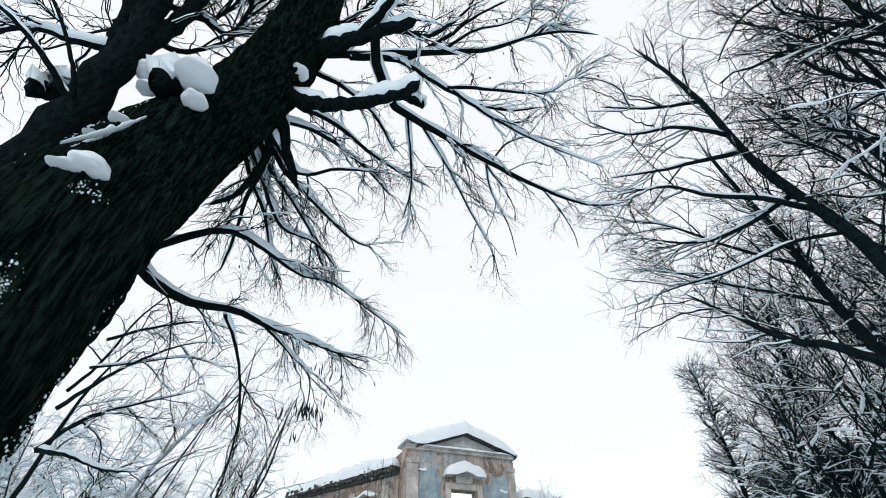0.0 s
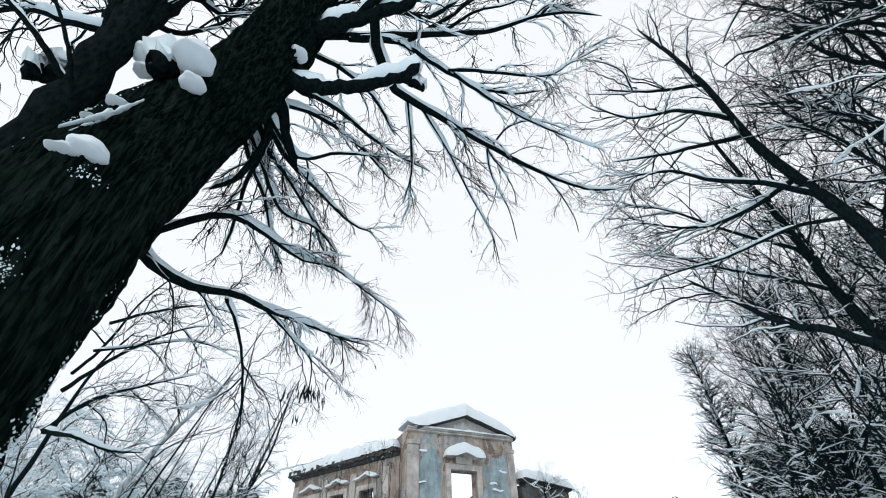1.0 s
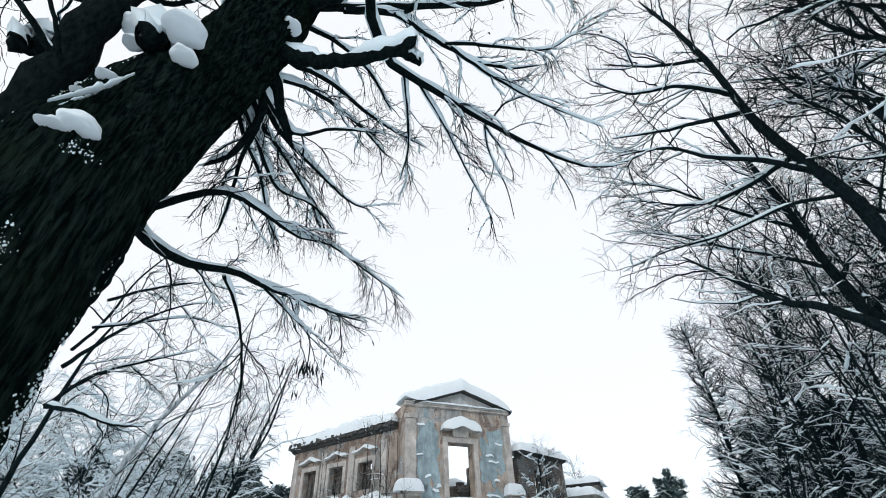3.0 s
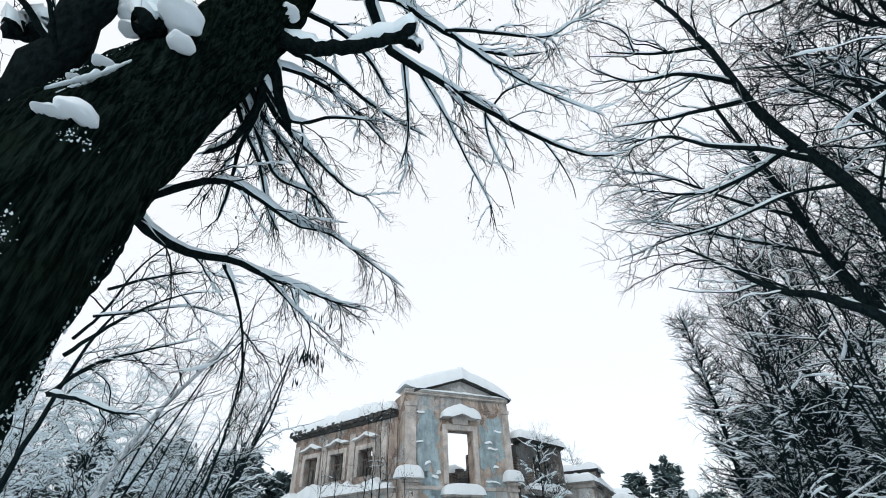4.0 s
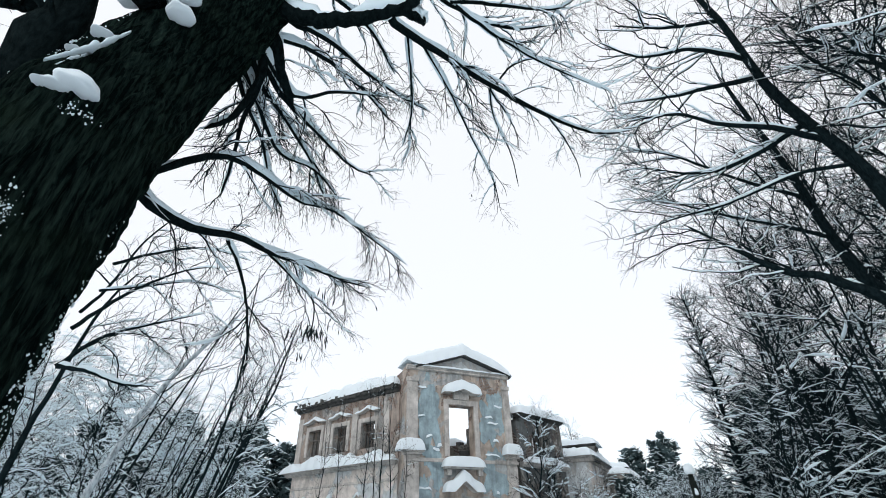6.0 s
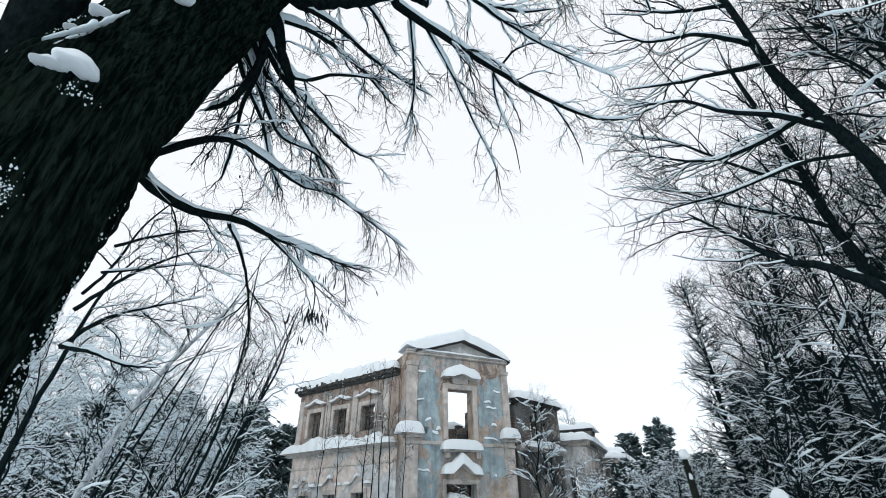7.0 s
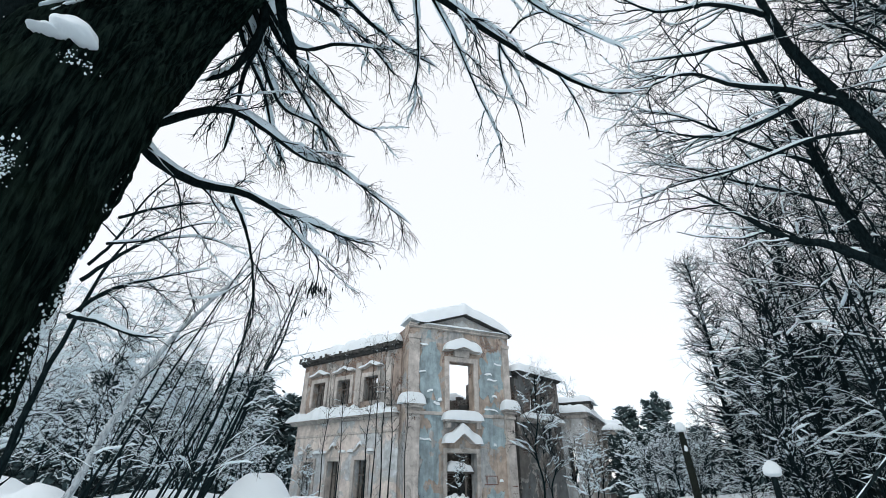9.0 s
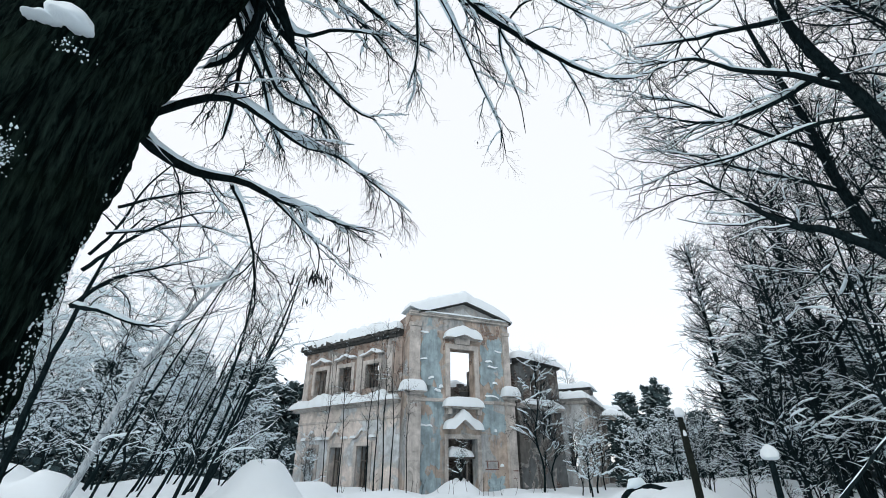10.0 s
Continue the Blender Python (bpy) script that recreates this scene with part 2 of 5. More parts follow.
def pillow(m, u0, u1, v0, v1, z, h, lump=0.25, sag=0.06, seed=0.0, cell=0.12, droop=0.05):
    """A cushion of settled snow: full in the middle, rounded and overhanging at its rim. z may follow u."""
    base = z if callable(z) else (lambda u: z)
    nu, nv = max(8, int((u1 - u0) / cell)), max(7, int((v1 - v0) / cell))
    nu = min(nu, 120)
    verts = []
    for side in (1, 0):
        for i in range(nu + 1):
            for j in range(nv + 1):
                s, t = 2 * i / nu - 1, 2 * j / nv - 1
                u, v = u0 + (u1 - u0) * (s + 1) / 2, v0 + (v1 - v0) * (t + 1) / 2
                full = max(0.0, 1 - abs(s) ** 5) ** 0.5 * max(0.0, 1 - abs(t) ** 4) ** 0.5
                k = 1 + lump * noise.noise((u * 1.3 + seed, v * 1.3, seed)) + 0.4 * lump * noise.noise((u * 4 + seed, v * 4, seed))
                edge = sag * noise.noise((u * 2.2, seed, 4.0)) * (1 if t < 0 else 0.3)
                if side:
                    verts.append(m @ Vector((u, v + edge, base(u) + h * k * full - droop * (1 - full))))
                else:
                    verts.append(m @ Vector((u, v + edge, base(u) - droop * (1 - full) - 0.01 * full)))
    row = nv + 1
    lay = (nu + 1) * row
    quads = []
    for i in range(nu):
        for j in range(nv):
            a = i * row + j
            quads.append((a, a + row, a + row + 1, a + 1))
            quads.append((lay + a, lay + a + 1, lay + a + row + 1, lay + a + row))
    return mesh_of("snow", verts, quads)


def snow_on(name, parent, m, *args, **kw):
    return part(name, pillow(m, *args, **kw), SNOW, parent, "cushion of fresh snow")


def moulding(m, u0, u1, profile, z_of=None):
    """A cornice: a profile of (v, z) steps run along u."""
    bm = bmesh.new()
    rows = []
    n = max(1, int((u1 - u0) / 0.5))
    for i in range(n + 1):
        u = u0 + (u1 - u0) * i / n
        dz = z_of(u) if z_of else 0.0
        rows.append([bm.verts.new(m @ Vector((u, v + 0.012 * noise.noise((u * 3, v * 9, z)), z + dz + 0.015 * noise.noise((u * 4, z, 2))))) for v, z in profile])
    k = len(profile)
    for a, b in zip(rows, rows[1:]):
        for j in range(k):
            bm.faces.new([a[j], b[j], b[(j + 1) % k], a[(j + 1) % k]])
    bm.faces.new(rows[0])
    bm.faces.new(rows[-1])
    return bm


def gable_hood(m, u0, u1, z0, peak, depth, thick):
    """A shallow peaked drip hood over an opening."""
    bm = bmesh.new()
    mid = (u0 + u1) / 2
    wing = (u1 - u0) * 0.22
    line = [(u0, z0), (u0 + wing, z0 + 0.02), (mid, z0 + peak), (u1 - wing, z0 + 0.02), (u1, z0)]
    rows = [[bm.verts.new(m @ Vector((u, v, z + dz))) for v, dz in ((-depth, 0), (0.02, 0), (0.02, thick), (-depth, thick))] for u, z in line]
    for a, b in zip(rows, rows[1:]):
        for j in range(4):
            bm.faces.new([a[j], b[j], b[(j + 1) % 4], a[(j + 1) % 4]])
    bm.faces.new(rows[0])
    bm.faces.new(rows[-1])
    return bm, (lambda u: z0 + thick + max(0.0, peak * (1 - abs(u - mid) / (mid - u0 - wing))))


def torn_sheet(m, u0, u1, z0, z1, proud, seed):
    """A sheet of old plaster with a ragged outline, standing proud of the wall."""
    bm = bmesh.new()
    cu, cz, hu, hz = (u0 + u1) / 2, (z0 + z1) / 2, (u1 - u0) / 2, (z1 - z0) / 2
    ring = []
    for i in range(84):
        th = 2 * math.pi * i / 84
        c, q = math.cos(th), math.sin(th)
        k = (abs(c) ** 5 + abs(q) ** 5) ** -0.2
        k *= 0.86 + 0.5 * noise.noise((c * 1.7 + seed, q * 1.7, seed)) + 0.24 * noise.noise((c * 4.5 + seed, q * 4.5, 2.0)) + 0.07 * noise.noise((c * 19, q * 19, seed))
        ring.append((min(u1, max(u0, cu + hu * k * c)), cz + hz * k * q))
    front = [bm.verts.new(m @ Vector((u, -proud, z))) for u, z in ring]
    back = [bm.verts.new(m @ Vector((u, 0.01, z))) for u, z in ring]
    mid = bm.verts.new(m @ Vector((cu, -proud, cz)))
    for i in range(84):
        j = (i + 1) % 84
        bm.faces.new([front[i], front[j], back[j], back[i]])
        bm.faces.new([mid, front[j], front[i]])
    return bm


def surround(m, a, b, c, d, width, proud):
    """Raised plaster band round three sides of an opening."""
    bm = bmesh.new()
    block(bm, m, a - width, a - 0.003, -proud, 0.05, c, d, 0.008)
    block(bm, m, b + 0.003, b + width, -proud, 0.05, c, d, 0.008)
    block(bm, m, a - width, b + width, -proud, 0.05, d + 0.003, d + width, 0.008)
    return bm


def sash(parent, m, a, b, c, d, depth, gone=0):
    """What is left of a window: posts and a transom of bleached wood."""
    win = part("window", window_bar(m, a, a + 0.07, depth, c, d), WOOD, parent, "bleached remains of a wooden window")
    part("frame_post", window_bar(m, b - 0.07, b, depth, c, d), WOOD, win)
    part("mullion", window_bar(m, (a + b) / 2 - 0.04, (a + b) / 2 + 0.04, depth, c, d), WOOD, win)
    part("transom", window_bar(m, a, b, depth + 0.004, c + (d - c) * 0.62, c + (d - c) * 0.62 + 0.08), WOOD, win)
    part("sill_board", window_bar(m, a, b, depth - 0.04, c, c + 0.06), WOOD, win)
    return win


def window_bar(m, a, b, v, c, d):
    bm = bmesh.new()
    block(bm, m, a, b, v, v + 0.06, c, d, 0.006)
    return bm


def build_manor():
    t = axes(-1.85, 24.80, 23.8)
    manor = thing("ruined_manor", (0.0, 27.0, 0.0), "roofless ruined manor with flaking blue and ochre plaster under snow", "ruin")
    win, door = (2.45, 4.0, 4.62, 7.27), (2.32, 4.05, -0.6, 2.52)
    part("tower_wall", wall_mesh(t, 6.40, -0.6, 9.2, 0.65, [win, door]), PLASTER_OCHRE, manor, "ochre render under flaking pale blue plaster")
    # what is left of the blue coat: torn sheets proud of the render
    for k, (u0, u1, z0, z1) in enumerate(((0.64, 2.15, 4.95, 8.2), (0.64, 1.7, 7.0, 8.8), (0.64, 1.95, 0.9, 4.1), (1.3, 2.1, 2.9, 4.6), (4.32, 5.92, 5.3, 7.6), (4.9, 5.92, 6.6, 8.3), (4.32, 5.92, 2.75, 5.0), (0.66, 1.9, -0.5, 1.1), (4.4, 5.9, -0.5, 0.9), (0.9, 2.0, 4.1, 5.2))):
        part("plaster_sheet", torn_sheet(t, u0, u1, z0, z1, 0.022 + 0.003 * (k % 3), k * 7.3), PLASTER_COAT, manor, "torn sheet of pale blue plaster")
    part("tower_side_wall", wall_mesh(t @ Matrix.Translation((0, 0.653, 0)) @ Matrix.Rotation(radians(90), 4, "Z") @ Matrix.Scale(-1, 4, (0, 1, 0)), 5.0, -0.6, 9.1, 0.6, []),
         PLASTER_WARM, manor)
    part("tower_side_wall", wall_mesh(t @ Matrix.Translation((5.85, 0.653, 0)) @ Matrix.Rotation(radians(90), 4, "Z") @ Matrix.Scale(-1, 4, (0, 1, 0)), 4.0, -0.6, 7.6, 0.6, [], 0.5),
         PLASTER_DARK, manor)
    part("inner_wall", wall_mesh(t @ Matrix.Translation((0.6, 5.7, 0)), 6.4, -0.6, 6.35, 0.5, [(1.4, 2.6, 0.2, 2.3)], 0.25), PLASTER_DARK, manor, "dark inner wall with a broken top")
    snow_on("snow_cap", manor, t @ Matrix.Translation((0.6, 5.7, 0)), 0.0, 6.4, -0.1, 0.6, 6.15, 0.42, 0.5, seed=2.0)
    # gable over the tower front
    rake = lambda u: 9.2 + 0.98 * max(0.0, 1 - (3.45 - u) / 2.9 if u < 3.45 else 1 - (u - 3.45) / 3.2)
    bm = bmesh.new()
    tri = [(0.6, 9.203), (6.4, 9.203), (3.45, 10.12)]
    f = [bm.verts.new(t @ Vector((u, 0.05, z))) for u, z in tri]
    b = [bm.verts.new(t @ Vector((u, 0.6, z))) for u, z in tri]
    bm.faces.new(f)
    bm.faces.new(b)
    for i in range(3):
        bm.faces.new([f[i], f[(i + 1) % 3], b[(i + 1) % 3], b[i]])
    part("gable", bm, PLASTER_GREY, manor, "weathered gable field")
    cornice = [(-0.06, 0), (-0.18, 0.05), (-0.14, 0.12), (-0.22, 0.17), (-0.22, 0.25), (0.05, 0.25), (0.05, 0)]
    part("cornice", moulding(t, -0.03, 6.43, [(v * 0.75, z + 9.0) for v, z in cornice]), TRIM, manor, "moulded plaster cornice, chipped")
    for u0, u1 in ((0.5, 3.45), (3.45, 6.62)):
        part("raking_cornice", moulding(t, u0, u1, [(0.0, -0.02), (-0.24, 0.04), (-0.24, 0.16), (0.4, 0.16), (0.4, -0.02)], lambda u: rake(u) - 0.1), SLATE, manor, "dark rotten roof edge")
    snow_on("snow_cap", manor, t, -0.12, 6.6, -0.34, 1.3, lambda u: max(9.26, rake(u) + 0.06) + 0.26 * max(0, 1 - u), 0.72, 0.24, seed=5.0, droop=0.12)
    snow_on("snow_ledge", manor, t, 0.3, 6.3, -0.25, -0.0, 9.25, 0.1, 0.9, seed=9.0, droop=0.02)
    # pilasters and their capitals
    for u0, u1, lab in ((0.02, 0.62, 0), (5.93, 6.36, 1)):
        bm = bmesh.new()
        block(bm, t, u0, u1, -0.12, 0.03, 5.05, 8.35, 0.01)
        block(bm, t, u0 - 0.05, u1 + 0.05, -0.18, 0.03, 8.353, 8.55, 0.01)
        part("pilaster", bm, TRIM, manor, "pale plaster pilaster")
        bm = bmesh.new()
        block(bm, t, u0 - 0.03, u1 + 0.03, -0.28, 0.03, -0.5, 4.3, 0.012)
        block(bm, t, u0 - 0.09, u1 + 0.09, -0.36, 0.03, 4.303, 4.42, 0.01)
        block(bm, t, u0 - 0.06, u1 + 0.06, -0.28, 0.03, 4.423, 4.6, 0.01)
        block(bm, t, u0 - 0.15, u1 + 0.15, -0.46, 0.03, 4.603, 4.72, 0.01)
        block(bm, t, u0 - 0.22, u1 + 0.22, -0.58, 0.03, 4.723, 4.86, 0.01)
        part("pier", bm, TRIM, manor, "plaster pier with a moulded capital")
        snow_on("snow_cap", manor, t, u0 - 0.34 - 0.25 * (1 - lab), u1 + 0.28, -0.66, 0.02, 4.87, 0.5, 0.15, seed=u0 + 3, cell=0.07, droop=0.1)
    part("band", moulding(t, 0.72, 5.85, [(0.01, 4.32), (-0.07, 4.35), (-0.07, 4.5), (0.01, 4.53)]), TRIM, manor)
    # window: surround, hood, sill
    part("window_surround", surround(t, *win, 0.27, 0.09), TRIM, manor, "plain raised plaster surround")
    bm = bmesh.new()
    block(bm, t, 2.75, 3.7, -0.16, 0.03, 7.55, 8.05, 0.01)
    part("keystone", bm, TRIM, manor)
    hood, follow = gable_hood(t, 2.1, 4.28, 7.84, 0.22, 0.42, 0.12)
    part("window_hood", hood, TRIM, manor)
    snow_on("snow_cap", manor, t, 2.02, 4.4, -0.58, 0.03, follow, 0.46, 0.2, seed=1.0, cell=0.08, droop=0.13)
    bm = bmesh.new()
    block(bm, t, 2.05, 4.25, -0.4, 0.03, 4.02, 4.2, 0.01)
    block(bm, t, 2.2, 2.45, -0.28, 0.03, 3.72, 4.017, 0.01)
    block(bm, t, 4.0, 4.25, -0.28, 0.03, 3.72, 4.017, 0.01)
    part("window_sill", bm, TRIM, manor, "bracketed stone sill")
    snow_on("snow_cap", manor, t, 1.95, 4.36, -0.56, 0.04, 4.21, 0.42, 0.2, seed=7.0, cell=0.08, droop=0.12)
    hood, follow = gable_hood(t, 2.0, 4.2, 2.95, 0.5, 0.42, 0.12)
    part("door_hood", hood, TRIM, manor)
    snow_on("snow_cap", manor, t, 1.97, 4.26, -0.56, 0.03, follow, 0.46, 0.2, seed=11.0, cell=0.08, droop=0.12)
    part("door_surround", surround(t, *door, 0.22, 0.05), TRIM, manor)
    door_win = part("door_bar", window_bar(t, 2.32, 4.05, 0.3, 1.55, 1.68), WOOD, manor, "grey timber left in the doorway")
    part("door_post", window_bar(t, 3.5, 3.6, 0.3, -0.3, 1.547), WOOD, door_win)
    snow_on("snow_cap", manor, t, 2.35, 3.95, 0.1, 0.6, 1.7, 0.32, 0.9, seed=21.0, cell=0.08)
    snow_on("snow_heap", manor, t, 2.5, 3.4, 0.15, 0.8, -0.3, 0.85, 0.8, seed=23.0, cell=0.08)
    snow_on("snow_heap", manor, t, 3.3, 3.95, 0.2, 0.8, -0.2, 0.6, 0.9, seed=25.0, cell=0.08)
    # snow caught on the torn edges of the plaster
    for u, z, w in ((1.05, 3.1, 0.75), (0.85, 6.55, 0.45), (1.3, 5.55, 0.35), (4.95, 6.75, 0.5), (5.2, 6.45, 0.7), (5.05, 4.75, 0.9), (1.7, 4.9, 0.4), (5.6, 7.35, 0.5),
                    (0.9, 8.05, 0.5), (1.9, 5.1, 0.3), (5.3, 5.5, 0.35), (5.5, 1.2, 0.22), (5.2, 2.9, 0.16)):
        snow_on("snow_ledge", manor, t, u - w / 2, u + w / 2, -0.09, 0.03, lambda q, z=z, u=u: z + 0.12 * noise.noise((q * 3, z, u)), 0.1, 0.8, seed=u + z, cell=0.05, droop=0.03)
    # faded red scrawl on the plaster beside the door: bars only
    for u0, u1, z0, z1 in ((4.35, 5.3, 1.42, 1.46), (4.35, 5.3, 1.02, 1.06), (5.26, 5.32, 1.1, 1.4), (4.6, 4.66, 1.1, 1.4), (6.0, 6.35, 0.95, 0.99), (6.02, 6.3, 0.6, 0.64)):
        bm = bmesh.new()
        block(bm, t, u0, u1, -0.006 if u0 < 5.9 else -0.287, 0.01, z0, z1, 0.012)
        part("paint_bar", bm, RUST, manor, "faded red painted bar")

    # left wing
    w = axes(-9.33, 30.82, -36.35) @ Matrix.Translation((0.25, 0, 0))
    ups = [(1.15, 2.25, 5.3, 6.78), (3.4, 4.5, 5.3, 6.72), (5.7, 6.8, 5.3, 6.68)]
    lows = [(1.05, 1.95, 0.2, 2.2), (3.2, 4.13, 0.2, 2.22), (5.4, 6.35, 0.2, 2.24)]
    part("wing_wall", wall_mesh(w, 8.5, 4.6, 8.35, 0.6, ups, 0.22, 0.2), PLASTER_WARM, manor, "brown weathered upper storey")
    part("wing_wall", wall_mesh(w, 8.5, -0.6, 4.597, 0.66, lows), PLASTER_PALE, manor, "ochre plastered ground floor")
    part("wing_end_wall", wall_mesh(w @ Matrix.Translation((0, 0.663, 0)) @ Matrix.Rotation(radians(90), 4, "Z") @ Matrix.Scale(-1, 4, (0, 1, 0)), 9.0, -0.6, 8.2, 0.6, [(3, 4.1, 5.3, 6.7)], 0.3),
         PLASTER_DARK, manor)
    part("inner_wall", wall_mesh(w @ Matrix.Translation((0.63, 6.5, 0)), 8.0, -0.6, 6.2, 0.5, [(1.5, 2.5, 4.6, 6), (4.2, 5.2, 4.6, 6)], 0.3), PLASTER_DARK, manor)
    part("ledge", moulding(w, -0.5, 8.5, [(0.02, 4.28), (-0.12, 4.32), (-0.2, 4.42), (-0.46, 4.48), (-0.46, 4.6), (0.02, 4.6)]), TRIM, manor, "projecting string course")
    snow_on("snow_cap", manor, w, -0.6, 8.55, -0.62, 0.03, 4.61, 0.44, 0.85, sag=0.16, seed=3.0, droop=0.14, cell=0.1)
    part("frieze", moulding(w, 0, 8.5, [(0.02, 3.55), (-0.05, 3.57), (-0.05, 3.68), (0.02, 3.7)]), TRIM, manor)
    part("cornice", moulding(w, -0.2, 8.5, [(0.1, 7.98), (-0.12, 8.03), (-0.2, 8.16), (-0.38, 8.2), (-0.38, 8.3), (0.3, 8.36), (0.3, 7.98)]), SLATE, manor, "crumbling dark brick cornice")
    bm = bmesh.new()
    for i in range(46):
        u = -0.15 + 8.45 * i / 45 + random.uniform(-0.06, 0.06)
        block(bm, w, u, u + random.uniform(0.1, 0.22), -0.46 + random.uniform(0, 0.14), 0.2, 8.12 + random.uniform(0, 0.1), 8.34 + random.uniform(0, 0.16), 0.03)
    part("cornice_bricks", bm, SLATE, manor, kind="stuff")
    snow_on("snow_cap", manor, w, -0.3, 8.45, -0.42, 1.1, lambda u: 8.36 + 0.02 * u, 0.62, 0.45, sag=0.14, seed=13.0, droop=0.12, cell=0.1)
    for i, (a, b, c, d) in enumerate(ups):
        hood, follow = gable_hood(w, a - 0.35, b + 0.35, 7.16, 0.2, 0.22, 0.09)
        part("window_hood", hood, TRIM, manor)
        snow_on("snow_ledge", manor, w, a - 0.4, b + 0.4, -0.28, 0.03, follow, 0.14, 0.5, seed=20.0 + i, cell=0.08, droop=0.04)
        part("window_surround", surround(w, a, b, c, d, 0.24, 0.07), TRIM, manor)
        sash(manor, w, a, b, c, d, 0.3)
    for i, (a, b, c, d) in enumerate(lows):
        hood, follow = gable_hood(w, a - 0.45, b + 0.45, 2.62, 0.42, 0.16, 0.06)
        part("window_hood", hood, TRIM, manor)
        for k, (p, q) in enumerate(((a - 0.5, a - 0.05), (a + 0.2, b - 0.35), (b + 0.02, b + 0.5))):
            snow_on("snow_ledge", manor, w, p, q, -0.22, 0.02, follow, 0.11, 0.6, seed=30.0 + i + k, cell=0.06, droop=0.04)
        part("window_surround", surround(w, a, b, c, d, 0.2, 0.06), TRIM, manor)
        sash(manor, w, a, b, c, d, 0.35)
    for u in (0.3, 2.85, 5.15, 7.6):
        bm = bmesh.new()
        block(bm, w, u - 0.22, u + 0.22, -0.07, 0.03, 4.95, 7.6, 0.01)
        part("pilaster", bm, TRIM, manor)

    # right wing, its shade put into the dark plaster, and its small outbuildings
    r = axes(4.35, 27.75, 45)
    part("right_wing_wall", wall_mesh(r, 4.7, -0.6, 7.35, 0.6, [(1.5, 2.4, 4.9, 6.3)], 0.35, 0.2), PLASTER_DARK, manor, "wall of the far wing, its shade painted dark")
    # added dark wall that keeps bright snow out of the opening
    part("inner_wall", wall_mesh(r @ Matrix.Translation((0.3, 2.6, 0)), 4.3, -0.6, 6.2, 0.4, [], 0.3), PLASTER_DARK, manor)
    part("cornice", moulding(r, 0, 4.8, [(0.1, 7.0), (-0.2, 7.08), (-0.3, 7.2), (0.3, 7.25)]), SLATE, manor)
    snow_on("snow_cap", manor, r, -0.1, 4.95, -0.4, 1.0, 7.25, 0.5, 0.5, seed=15.0, droop=0.1)
    part("ledge", moulding(r, 0, 4.7, [(0.02, 4.3), (-0.3, 4.4), (-0.3, 4.52), (0.02, 4.55)]), TRIM, manor)
    snow_on("snow_cap", manor, r, 0.2, 4.7, -0.42, 0.02, 4.56, 0.3, 0.6, seed=16.0)


build_manor()


def run(p, q, inset=0.0):
    """Frame of a wall that goes from p to q, and its length."""
    (x0, y0), (x1, y1) = p, q
    m = axes(x0, y0, math.degrees(math.atan2(y1 - y0, x1 - x0)))
    return m @ Matrix.Translation((inset, 0, 0)), math.hypot(x1 - x0, y1 - y0) - inset


